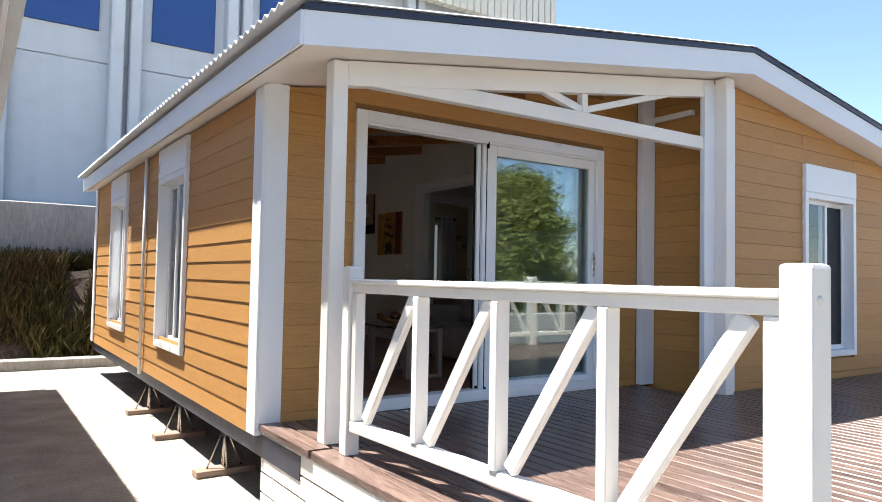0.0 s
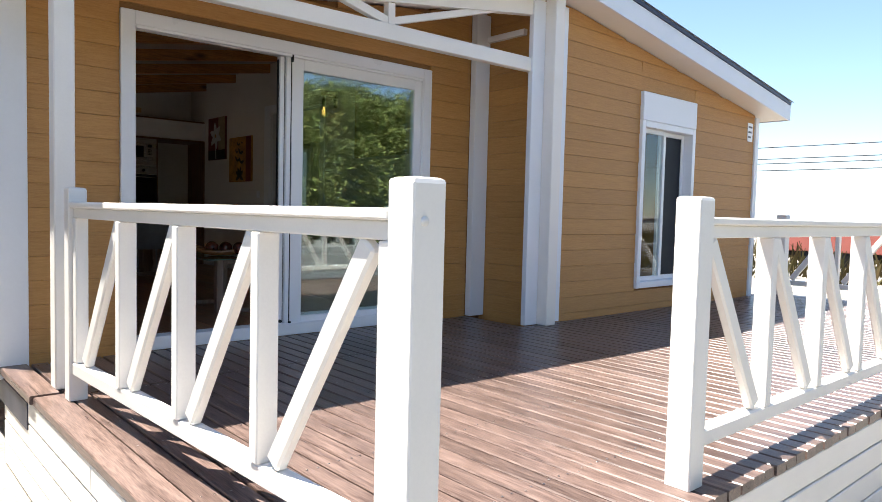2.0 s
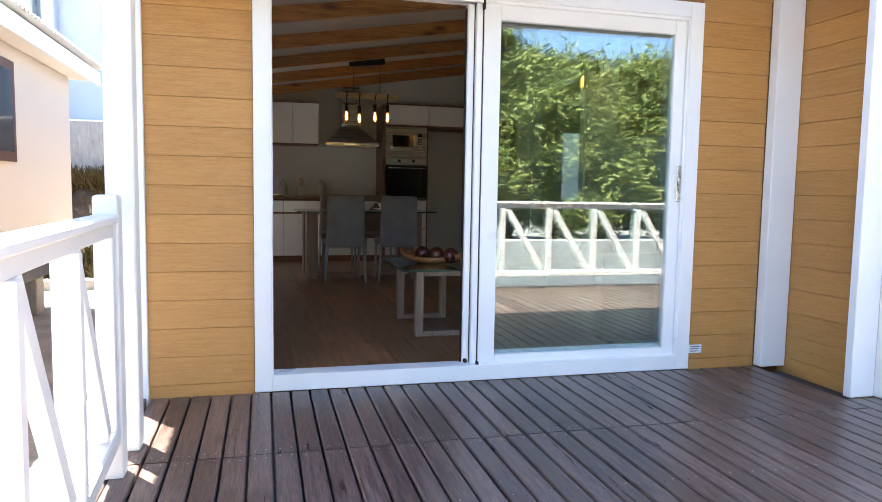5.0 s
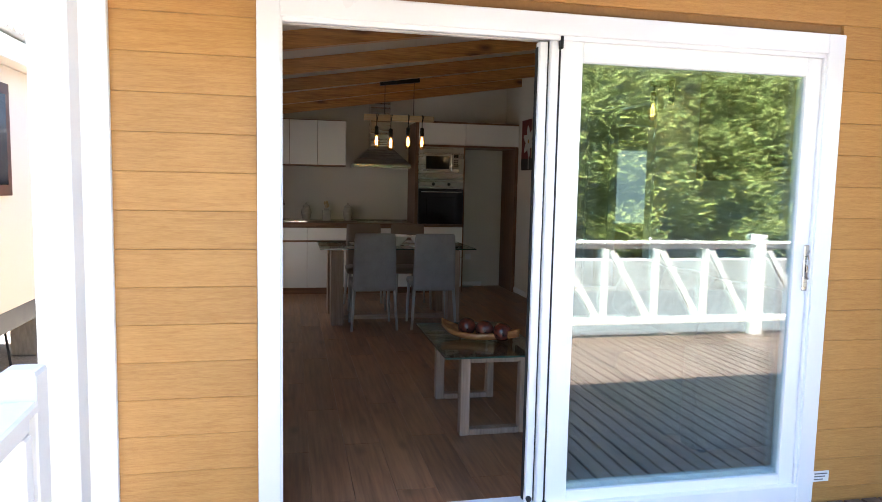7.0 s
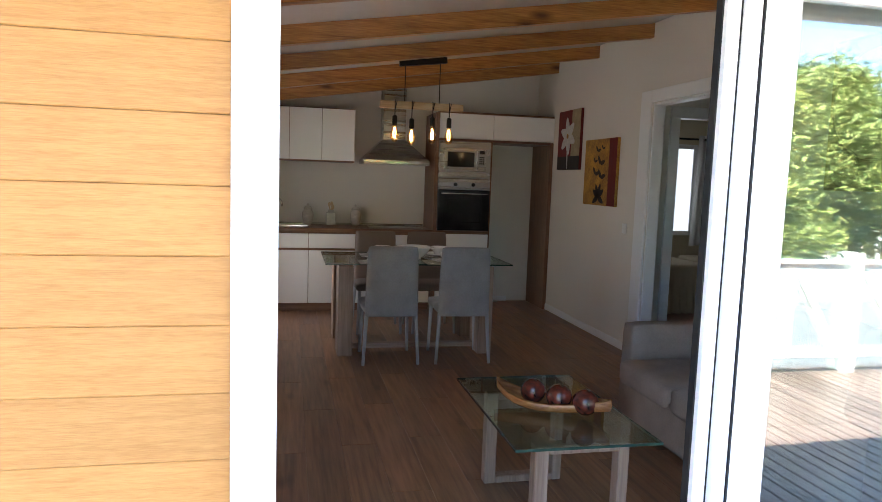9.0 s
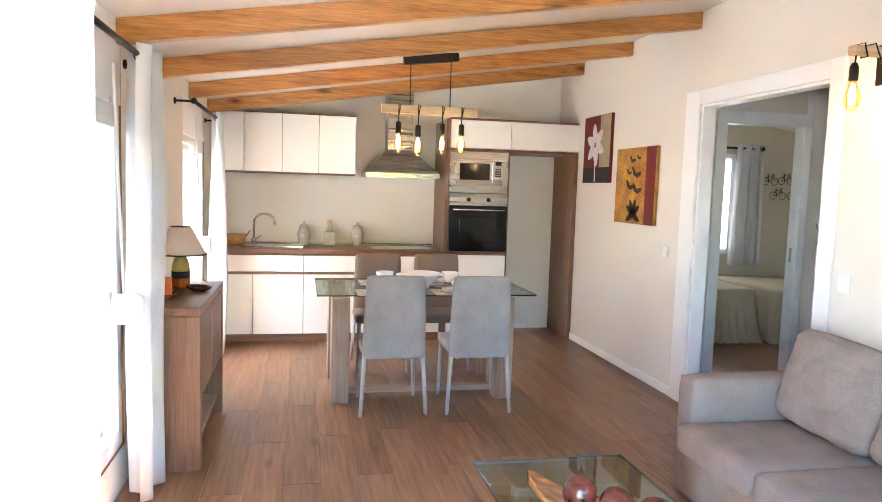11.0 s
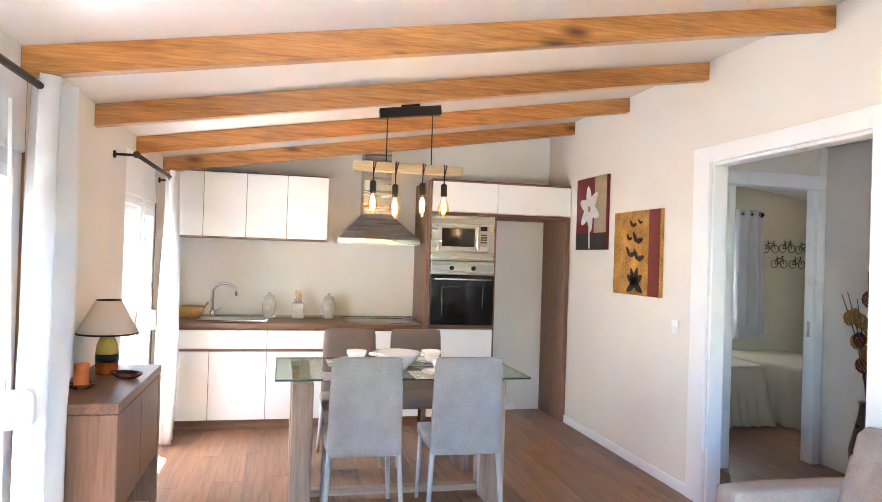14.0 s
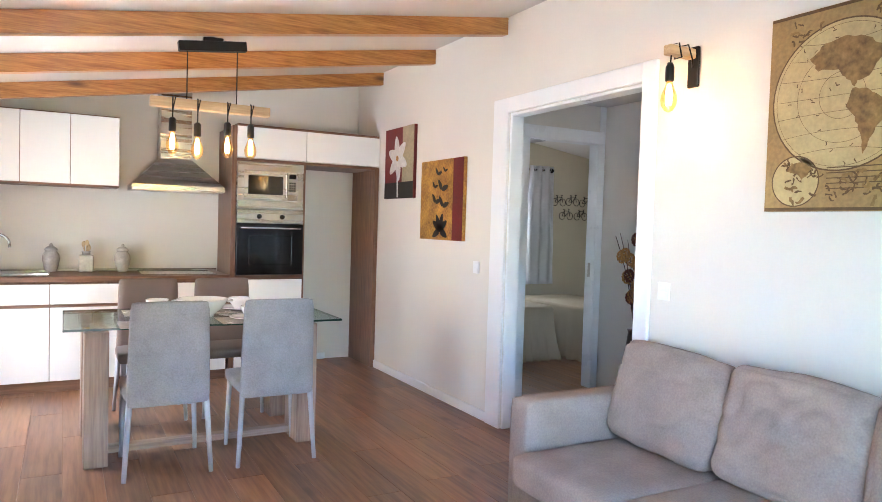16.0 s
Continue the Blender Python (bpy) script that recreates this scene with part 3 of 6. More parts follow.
def rail(p, q, bays, rise, stiles=0.0, label="white timber balustrade with upright and diagonal bars"):
    """A balustrade from p to q; rise: +1 when the diagonals climb towards q; stiles: width of an upright against each post."""
    p, q = Vector((*p, 0)), Vector((*q, 0))
    t = thing("balustrade", label, "railing", group="terrace balustrades")
    part("handrail", beam(p + Vector((0, 0, 0.918)), q + Vector((0, 0, 0.918)), 0.085, 0.028, 0.006), WHITE, t)
    part("top_rail", beam(p + Vector((0, 0, 0.881)), q + Vector((0, 0, 0.881)), 0.045, 0.046, 0.004), WHITE, t)
    part("bottom_rail", beam(p + Vector((0, 0, 0.155)), q + Vector((0, 0, 0.155)), 0.06, 0.06, 0.006), WHITE, t)
    d = (q - p).normalized()
    if stiles:
        for e in (p + d * (stiles / 2 + 0.001), q - d * (stiles / 2 + 0.001)):
            part("stile", beam(e + Vector((0, 0, 0.186)), e + Vector((0, 0, 0.857)), stiles, 0.05, 0.004, d), WHITE, t)
        p, q = p + d * stiles, q - d * stiles
    for i in range(bays):
        a, b = p.lerp(q, i / bays), p.lerp(q, (i + 1) / bays)
        if i:
            part("baluster", beam(a + Vector((0, 0, 0.186)), a + Vector((0, 0, 0.857)), 0.07, 0.045, 0.004, d), WHITE, t)
        lo, hi = (a, b) if rise > 0 else (b, a)
        s = d if rise > 0 else -d
        part("diagonal", beam(lo + s * 0.075 + Vector((0, 0, 0.20)), hi - s * 0.05 + Vector((0, 0, 0.85)), 0.04, 0.065, 0.008), WHITE, t)
    return t


post(-0.478, -0.945, 1.0, 0.08)
post(-0.372, -3.328, 1.0, 0.092)
rail((-0.476, -0.986), (-0.374, -3.281), 4, 1, 0.055)
for xx, ww in ((0.867, 0.094), (4.69, 0.11), (7.66, 0.11)):
    post(xx, -3.313, 1.0, ww)
rail((0.915, -3.313), (4.634, -3.313), 7, -1)
rail((4.746, -3.313), (7.604, -3.313), 5, -1)
post(7.66, -0.85, 1.0, 0.12)
rail((7.66, -3.256), (7.66, -0.91), 4, -1)

# ---- stands under the house ----
for yy in (0.95, 2.3, 3.6):
    t = thing("house_stand", "steel tripod jack on a wooden block under the house", "stand", (-0.55, yy, GRADE), "house stands")
    part("block", box(-0.22, 0.22, -0.07, 0.07, 0.0, 0.05), ASH_X, t, "pale timber block")
    part("screw", tube([(0.0, 0, 0.05), (0.0, 0, 0.42)], 0.014), STEEL, t)
    for ang in (0, 90, 180, 270):
        part("leg", tube([(0.13 * math.cos(radians(ang)), 0.06 * math.sin(radians(ang)), 0.05), (0, 0, 0.36)], 0.007), STEEL, t)

# ---- house next door ----
nb = thing("neighbour_house", "white mobile home with brown window frames and corrugated roof", "house")
part("wall", box(-7.0, -2.40, -2.4, 6.5, 0.2, 2.42, 0.01), PLASTER, nb, "white rendered wall")
part("fascia", box(-2.10, -2.07, -2.6, 6.75, 2.36, 2.54), TRIM, nb, "white eaves board")
part("soffit", box(-7.2, -2.10, -2.6, 6.75, 2.425, 2.5, 0), WHITE, nb)
b = bmesh.new()
rows = []
for i in range(0, 358):
    y = -2.65 + i * 0.0263
    w = 0.016 * math.sin(i * math.pi / 2)
    rows.append([b.verts.new((x, y, z + w)) for x, z in ((-1.97, 2.57), (-4.7, 2.99), (-4.7, 2.98), (-1.97, 2.56))])
for p, q in zip(rows, rows[1:]):
    for k in range(4):
        b.faces.new((p[k], q[k], q[(k + 1) % 4], p[(k + 1) % 4]))
part("roof_sheet", b, ROOF, nb, "white corrugated sheet")
BROWNF = material("brown_frame", (0.10, 0.045, 0.03), 0.4)
nw = part("window", box(-2.40, -2.37, 2.9, 4.35, 1.25, 2.25, 0.004), BROWNF, nb, "brown framed window")
part("pane", box(-2.37, -2.364, 3.0, 4.25, 1.35, 2.15, 0), BLACKGLASS, nw)
part("chassis", box(-6.8, -2.6, -2.2, 6.2, -0.1, 0.195, 0), FLASH_SHADE, nb)
for yy in (-1.8, 1.2, 3.4, 5.6):
    part("stand", box(-2.9, -2.6, yy, yy + 0.3, GRADE, -0.1, 0.01), CONCRETE, nb)

# ---- behind the house: kerb, bank, retaining wall, works building ----
solid("kerb", box(-14.0, 16.0, 7.75, 8.0, GRADE - 0.05, GRADE + 0.16, 0.02), CONCRETE, "low ochre concrete kerb at the foot of a bank", "kerb", kind="structure")
EARTH = material("dry_bank_earth", (0.075, 0.05, 0.032), 0.95, vary=0.25, scale=3, bump=0.03, bump_scale=12)
b = bmesh.new()
bmesh.ops.create_grid(b, x_segments=120, y_segments=14, size=0.5)
for v in b.verts:
    s = v.co.y + 0.5
    v.co = Vector((1 + v.co.x * 30, 8.0 + 1.6 * s, GRADE + 1.55 * min(1.0, s * 1.6)))
    v.co += Vector((0, 0.22, 0.12)) * noise.noise(v.co * 1.7)
solid("bank", b, EARTH, "steep dry earth bank with scrub", "bank", kind="structure")
solid("retaining_wall", box(-14, 16, 9.62, 9.9, GRADE, 2.15, 0.02), CONCRETE, "stained grey concrete retaining wall", "wall", kind="structure")
works = thing("works_building", "tall white panelled industrial building with blue shutters", "building")
part("wall", box(-16, 14.6, 14.0, 14.4, GRADE, 6.0, 0.02), PANEL, works)
part("wall", box(-16, 14.6, 13.98, 14.4, 6.01, 12.5, 0.02), PANEL, works)
part("ledge", box(-16, 14.6, 13.7, 14.0, 2.15, 2.5, 0.02), CONCRETE, works)
for i in range(11):
    xx = -15.7 + i * 2.75
    part("pilaster", box(xx - 0.42, xx - 0.12, 13.6, 13.98, 2.5, 12.5, 0.03), PANEL, works, "white ribbed pilaster")
    part("pilaster", box(xx + 0.02, xx + 0.30, 13.7, 13.98, 2.5, 12.5, 0.03), PANEL, works, "white ribbed pilaster")
    if i < 8:
        w = part("window", box(xx + 0.55, xx + 2.1, 13.90, 13.975, 6.75, 9.9, 0.01), BLUE, works, "dark blue window")
part("cladding", joined(*[box(7.6 + k * 0.28, 7.6 + k * 0.28 + 0.25, 13.3, 13.6, 9.6, 12.6, 0.02) for k in range(25)]), CREAM, works, "cream ribbed sheet cladding")
part("louvre", joined(*[box(5.6, 7.4, 13.5, 13.6, 9.6 + k * 0.2, 9.72 + k * 0.2, 0.01) for k in range(14)]), STEEL, works, "grey louvre")

# ---- room shell ----
floor = solid("floor", box(X_IN - 0.02, X_END - 0.13, 0.101, 6.97, -0.06, FLOOR - 0.012, 0), SIDING_BACK, "brown oak laminate plank floor", "floor", kind="structure")
solid("threshold", box(0.086, 2.41, 0.05, 0.115, 0.03, FLOOR + 0.006, 0.002), STEEL, "metal door threshold", "trim", kind="structure")
# inner lining of the outer walls
wall("wall_front_lining", joined(box(X_IN, 0.085, 0.121, 0.145, FLOOR, 2.20, 0), box(2.405, X_ROOM, 0.121, 0.145, FLOOR, 2.6, 0), prism([(0.085, 2.035), (2.405, 2.035), (2.405, ceil_z(2.4)), (X_IN, ceil_z(X_IN)), (X_IN, 2.2), (0.085, 2.2)], "y", 0.121, 0.145)), PLASTER, "off-white inner wall beside the patio door")
zt = ceil_z(X_IN) + 0.02
wall("wall_west_lining", joined(
    box(X_OUT + 0.101, X_IN + 0.0, 0.146, W1[0], FLOOR, zt, 0), box(X_OUT + 0.101, X_IN, W1[1], W2[0], FLOOR, zt, 0), box(X_OUT + 0.101, X_IN, W2[1], Y_BACK_IN, FLOOR, zt, 0),
    box(X_OUT + 0.101, X_IN, W1[0], W1[1], FLOOR, WZ[0], 0), box(X_OUT + 0.101, X_IN, W2[0], W2[1], FLOOR, WZ[0], 0),
    box(X_OUT + 0.101, X_IN, W1[0], W1[1], WZ[1], zt, 0), box(X_OUT + 0.101, X_IN, W2[0], W2[1], WZ[1], zt, 0)), PLASTER, "off-white wall with two tall windows")
wall("wall_kitchen", prism([(X_IN - 0.03, FLOOR), (X_ROOM + 0.1, FLOOR), (X_ROOM + 0.1, ceil_z(X_ROOM) + 0.02), (X_ROOM, ceil_z(X_ROOM) + 0.02), (X_IN - 0.03, zt)], "y", Y_BACK_IN, Y_BACK_IN + 0.1), PLASTER, "off-white kitchen wall")
OP = (2.57, 3.78, 2.165)
HALLZ = 2.45
wall("wall_room", joined(
    box(X_ROOM, X_ROOM + 0.09, 0.125, OP[0], FLOOR, 2.83, 0), box(X_ROOM, X_ROOM + 0.09, OP[1], Y_BACK_IN, FLOOR, 2.83, 0), box(X_ROOM, X_ROOM + 0.09, OP[0], OP[1], OP[2], 2.83, 0)), PLASTER, "off-white wall between living room and hall")
solid("ceiling", prism([(X_IN - 0.02, ceil_z(X_IN - 0.02)), (X_ROOM, ceil_z(X_ROOM)), (X_ROOM, ceil_z(X_ROOM) + 0.03), (X_IN - 0.02, ceil_z(X_IN - 0.02) + 0.03)], "y", 0.125, Y_BACK_IN), CEIL, "sloping white ceiling", "ceiling", kind="structure")
for yy in (0.78, 1.80, 2.82, 3.84, 4.865, 5.89):
    solid("ceiling_beam", prism([(X_IN, ceil_z(X_IN) - 0.115), (X_ROOM, ceil_z(X_ROOM) - 0.115), (X_ROOM, ceil_z(X_ROOM) - 0.002), (X_IN, ceil_z(X_IN) - 0.002)], "y", yy - 0.0, yy + 0.065), BEAM, "stained pine ceiling beam with knots", "beam", "ceiling beams")
# casing of the wide opening
cz = OP[2]
solid("trim", joined(
    box(2.978, 3.0, OP[1], OP[1] + 0.17, FLOOR, cz + 0.10), box(2.978, 3.0, OP[0] - 0.10, OP[0], FLOOR, cz + 0.10), box(2.978, 3.0, OP[0], OP[1], cz, cz + 0.10),
    box(3.0, 3.10, OP[1] - 0.02, OP[1], FLOOR, cz), box(3.0, 3.10, OP[0], OP[0] + 0.02, FLOOR, cz), box(3.0, 3.10, OP[0] + 0.02, OP[1] - 0.02, cz - 0.02, cz)), PVC, "white casing round the wide opening to the hall", "trim", kind="structure")
solid("baseboard", joined(box(2.985, 3.0, OP[1] + 0.171, 5.95, FLOOR, FLOOR + 0.07), box(2.985, 3.0, 0.15, OP[0] - 0.101, FLOOR, FLOOR + 0.07), box(2.25, 2.70, Y_BACK_IN - 0.015, Y_BACK_IN, FLOOR, FLOOR + 0.06)), PVC, "white baseboard", "baseboard", kind="structure")
# hall and bedroom
CREAMW = material("cream_bedroom_wall", (0.62, 0.55, 0.40), 0.8, vary=0.02, scale=1.5, bump=0.0006, bump_scale=90)
HY = 4.48
D0, D1 = 3.665, 4.375
wall("wall_bedroom", joined(box(3.09, D0 - 0.05, HY, HY + 0.09, FLOOR, HALLZ, 0), box(D1 + 0.05, 7.04, HY, HY + 0.09, FLOOR, HALLZ, 0), box(D0 - 0.05, D1 + 0.05, HY, HY + 0.09, 2.15, HALLZ, 0)), PLASTER, "pale hall wall with the bedroom door")
wall("wall_hall_end", box(4.46, 4.54, 1.69, HY - 0.001, FLOOR, HALLZ, 0), PLASTER, "shaded hall end wall")
wall("wall_hall_side", box(3.09, 4.54, 1.6, 1.68, FLOOR, HALLZ, 0), PLASTER, "shaded hall side wall")
wall("wall_bedroom_back", box(3.11, 7.04, 6.86, 6.95, FLOOR, HALLZ, 0), CREAMW, "cream bedroom wall")
wall("wall_bedroom_side", box(3.101, 3.16, HY + 0.091, 6.859, FLOOR, HALLZ, 0), PLASTER, "cream bedroom side wall")
solid("ceiling_hall", box(3.09, 6.5, -0.5, 6.95, HALLZ, HALLZ + 0.05, 0), CEIL, "white hall and bedroom ceiling", "ceiling", kind="structure")
df = thing("door_2", "white framed bedroom door standing open", "door", kind="structure")
part("door_frame", joined(box(D0 - 0.10, D0, HY - 0.02, HY, FLOOR, 2.13), box(D1, D1 + 0.075, HY - 0.02, HY, FLOOR, 2.13), box(D0 - 0.10, D1 + 0.075, HY - 0.02, HY, 2.131, 2.235), box(D0 - 0.05, D0, HY, HY + 0.1, FLOOR, 2.13), box(D1, D1 + 0.05, HY, HY + 0.1, FLOOR, 2.13), box(D0, D1, HY, HY + 0.1, 2.13, 2.15)), PVC, df, "white door casing")
solid("trim", box(4.395, 4.458, HY - 0.015, HY - 0.001, 2.237, HALLZ), PVC, "white corner batten over the bedroom door", "trim", kind="structure")
part("strike_plate", box(D1 - 0.004, D1, HY + 0.03, HY + 0.06, 1.0, 1.12, 0.001), STEEL, df)

# ---- kitchen ----
KF, KB = 5.93, Y_BACK_IN
def cabinet(name, x0, x1, z0, z1, y0, y1, doors, label, group, carcass=WALNUT_Z, gap=0.004):
    c = thing(name, label, "cabinet", ((x0 + x1) / 2, (y0 + y1) / 2, z0), group)
    m = pose((x0 + x1) / 2, (y0 + y1) / 2, z0)
    o = part("body", box(x0 - (x0 + x1) / 2, x1 - (x0 + x1) / 2, y0 + 0.021 - (y0 + y1) / 2, y1 - (y0 + y1) / 2, 0, z1 - z0, 0.002), carcass, c)
    for a, b, e, f, nm in doors:
        part(nm, box(a + gap / 2 - (x0 + x1) / 2, b - gap / 2 - (x0 + x1) / 2, y0 - (y0 + y1) / 2, y0 + 0.02 - (y0 + y1) / 2, e - z0, f - z0, 0.002), LACQUER, c, "glossy white front")
    return c


for a, b in ((-0.545, -0.15), (-0.15, 0.31), (0.31, 0.80), (0.80, 1.24), (1.24, 1.62)):
    cabinet("base_cabinet", a, b, FLOOR + 0.08, 0.885, KF, KB, [(a, b, 0.125, 0.69, "door")], "white fronted kitchen base cabinet under the worktop", "kitchen base cabinets")
for a, b in ((-0.545, 0.31), (0.31, 0.80), (0.80, 1.62)):
    solid("drawer_front", box(a + 0.002, b - 0.002, KF - 0.006, KF + 0.018, 0.715, 0.868, 0.002), LACQUER, "glossy white drawer front under the worktop", "drawer", "kitchen drawers")
solid("grip_rail", box(-0.545, 1.62, KF + 0.0, KF + 0.018, 0.692, 0.712, 0.001), WALNUT_X, "brown grip strip between drawers and doors", "trim")
solid("plinth", box(-0.545, 1.62, KF + 0.03, KF + 0.05, FLOOR, FLOOR + 0.08, 0.001), WALNUT_X, "walnut plinth under the base cabinets", "trim")
solid("worktop", box(-0.545, 1.635, KF - 0.035, KB - 0.001, 0.889, 0.93, 0.004), WALNUT_X, "walnut laminate kitchen worktop", "worktop")
solid("upstand", box(-0.545, 1.635, KB - 0.016, KB - 0.001, 0.931, 0.95, 0.002), STEEL, "thin metal upstand behind the worktop", "trim")
UX = [-0.545, -0.25, 0.10, 0.44, 0.79]
for a, b in zip(UX, UX[1:]):
    cabinet("wall_cabinet", a, b, 1.63, 2.20, 6.10, KB, [(a, b, 1.645, 2.19, "door")], "glossy white wall cabinet over the worktop", "kitchen wall cabinets", WALNUT_X)
tall = thing("tall_oven_unit", "walnut tall unit housing microwave and oven beside the fridge niche", "cabinet", (1.95, 6.2, FLOOR))
TX = 1.95
def tp(nm, x0, x1, y0, y1, z0, z1, mat, lab="", bv=0.002, par=None):
    return part(nm, box(x0 - TX, x1 - TX, y0 - 6.2, y1 - 6.2, z0 - FLOOR, z1 - FLOOR, bv), mat, par or tall, lab)
tp("side_panel", 1.645, 1.685, KF + 0.01, KB, FLOOR, 2.20, WALNUT_Z, "walnut side panel")
tp("side_panel", 2.27, 2.29, KF + 0.01, KB, FLOOR, 1.92, WALNUT_Z, "walnut side panel")
tp("side_panel", 2.955, 2.996, KF - 0.0, KB, FLOOR, 1.92, WALNUT_Z, "walnut end panel")
tp("top_panel", 1.686, 2.996, KF + 0.01, KB, 2.20, 2.222, WALNUT_X, "walnut top")
tp("shelf", 1.686, 2.996, KF + 0.01, KB, 1.905, 1.93, WALNUT_X, "walnut underside")
tp("shelf", 1.686, 2.269, KF + 0.005, KB, 0.895, 0.925, WALNUT_X, "walnut shelf under the oven")
tp("door", 1.687, 2.285, KF - 0.01, KF + 0.01, 1.935, 2.198, LACQUER, "glossy white flap")
tp("door", 2.289, 2.994, KF - 0.01, KF + 0.01, 1.935, 2.198, LACQUER, "glossy white flap")
tp("drawer", 1.687, 2.268, KF - 0.01, KF + 0.01, 0.50, 0.888, LACQUER, "glossy white drawer")
tp("drawer", 1.687, 2.268, KF - 0.01, KF + 0.01, 0.12, 0.495, LACQUER, "glossy white drawer")
tp("plinth", 1.687, 2.268, KF + 0.03, KF + 0.05, FLOOR, 0.115, WALNUT_X)
tp("back", 1.686, 2.269, KB - 0.03, KB - 0.005, FLOOR, 1.90, WALNUT_X)
mw = thing("microwave", "stainless steel built-in microwave with a dark window", "microwave", (1.975, KF, 1.50))
def at_mw(nm, x0, x1, y0, y1, z0, z1, mat, lab="", bv=0.003):
    return part(nm, box(x0 - 1.975, x1 - 1.975, y0, y1, z0 - 1.50, z1 - 1.50, bv), mat, mw, lab)
at_mw("casing", 1.69, 2.265, -0.012, 0.40, 1.50, 1.90, STEEL, "steel trim frame")
at_mw("door", 1.74, 2.11, -0.03, -0.013, 1.58, 1.83, STEEL, "steel door")
at_mw("window", 1.775, 2.075, -0.034, -0.031, 1.625, 1.785, BLACKGLASS, "dark window")
at_mw("control_panel", 2.115, 2.205, -0.03, -0.013, 1.58, 1.83, STEEL)
at_mw("display", 2.13, 2.19, -0.034, -0.031, 1.77, 1.81, BLACKGLASS)
for r in range(4):
    for c in range(3):
        at_mw("button", 2.132 + c * 0.02, 2.147 + c * 0.02, -0.033, -0.031, 1.66 + r * 0.022, 1.674 + r * 0.022, BLACK, "", 0)
at_mw("handle", 2.098, 2.108, -0.05, -0.031, 1.60, 1.81, CHROME, "chrome edge grip")
ov = thing("oven", "black glass built-in oven with steel control panel", "oven", (1.975, KF, 0.93))
def at_ov(nm, x0, x1, y0, y1, z0, z1, mat, lab="", bv=0.003):
    return part(nm, box(x0 - 1.975, x1 - 1.975, y0, y1, z0 - 0.93, z1 - 0.93, bv), mat, ov, lab)
at_ov("body", 1.70, 2.25, 0.0, 0.45, 0.94, 1.49, BLACK)
at_ov("control_panel", 1.688, 2.267, -0.022, -0.002, 1.375, 1.495, STEEL, "steel control panel")
at_ov("door", 1.688, 2.267, -0.024, -0.002, 0.93, 1.37, BLACKGLASS, "black glass door")
at_ov("window", 1.79, 2.165, -0.027, -0.0245, 1.02, 1.27, BLACKGLASS)
part("handle", joined(tube([(-0.26, -0.055, 0.405), (0.26, -0.055, 0.405)], 0.009), box(-0.25, -0.235, -0.055, -0.02, 0.398, 0.412, 0), box(0.235, 0.25, -0.055, -0.02, 0.398, 0.412, 0)), CHROME, ov, "chrome bar handle")
for dx in (-0.10, 0.10):
    part("knob", tube([(dx, -0.023, 0.505), (dx, -0.045, 0.505)], [0.022, 0.018], 16), BLACK, ov, "dark control knob")
hood = thing("cooker_hood", "stainless steel chimney cooker hood on the wall", "cooker hood", (1.24, KB, 1.625))
b = bmesh.new()
lo = [(-0.36, -0.50), (0.36, -0.50), (0.36, 0.0), (-0.36, 0.0)]
hi = [(-0.13, -0.26), (0.13, -0.26), (0.13, 0.0), (-0.13, 0.0)]
vs = [[b.verts.new((x, y, z)) for x, y in ring] for ring, z in ((lo, 0.0), (lo, 0.045), (hi, 0.275))]
b.faces.new(vs[0][::-1])
b.faces.new(vs[2])
for r0, r1 in zip(vs, vs[1:]):
    for k in range(4):
        b.faces.new((r0[k], r0[(k + 1) % 4], r1[(k + 1) % 4], r1[k]))
part("canopy", b, STEEL, hood)
part("chimney", box(-0.125, 0.125, -0.25, 0.0, 0.276, 0.93, 0.003), STEEL, hood)
part("control_strip", box(-0.12, 0.12, -0.505, -0.5005, 0.012, 0.032, 0), CHROME, hood)
sink = thing("sink", "stainless steel sink with drainer let into the worktop", "sink", (0.02, 6.2, 0.931))
part("bowl", joined(box(-0.28, 0.28, -0.20, 0.20, 0.0, 0.006, 0.003), box(-0.24, 0.02, -0.15, 0.15, 0.0061, 0.0075, 0)), STEEL, sink)
part("rim", joined(*[beam(p, q, 0.012, 0.01, 0.002) for p, q in (((-0.28, -0.2, 0.01), (0.28, -0.2, 0.01)), ((-0.28, 0.2, 0.01), (0.28, 0.2, 0.01)), ((-0.28, -0.2, 0.01), (-0.28, 0.2, 0.01)), ((0.28, -0.2, 0.01), (0.28, 0.2, 0.01)))]), CHROME, sink)
tap = thing("tap", "chrome kitchen tap with a curved spout", "tap", (-0.17, 6.34, 0.931))
part("spout", tube([(0, 0, 0.02), (0, 0, 0.22)] + [(0.10 - 0.10 * math.cos(a * math.pi / 10), -0.06 * a / 10, 0.22 + 0.085 * math.sin(a * math.pi / 10)) for a in range(1, 10)] + [(0.20, -0.06, 0.20)], 0.012, 10), CHROME, tap)
part("base", lathe([(0.026, 0.0), (0.026, 0.06), (0.018, 0.07)], 16), CHROME, tap)
part("lever", tube([(0.02, 0, 0.06), (0.07, 0, 0.09)], 0.006), CHROME, tap)
hob = thing("hob", "black glass hob with a steel edge", "hob", (1.25, 6.2, 0.931))
part("plate", box(-0.29, 0.29, -0.20, 0.22, 0.0, 0.006, 0.002), BLACKGLASS, hob)
part("edge", box(-0.295, 0.295, -0.212, -0.2005, 0, 0.007, 0.001), CHROME, hob)
part("edge", box(-0.295, 0.295, 0.2205, 0.232, 0, 0.007, 0.001), CHROME, hob)


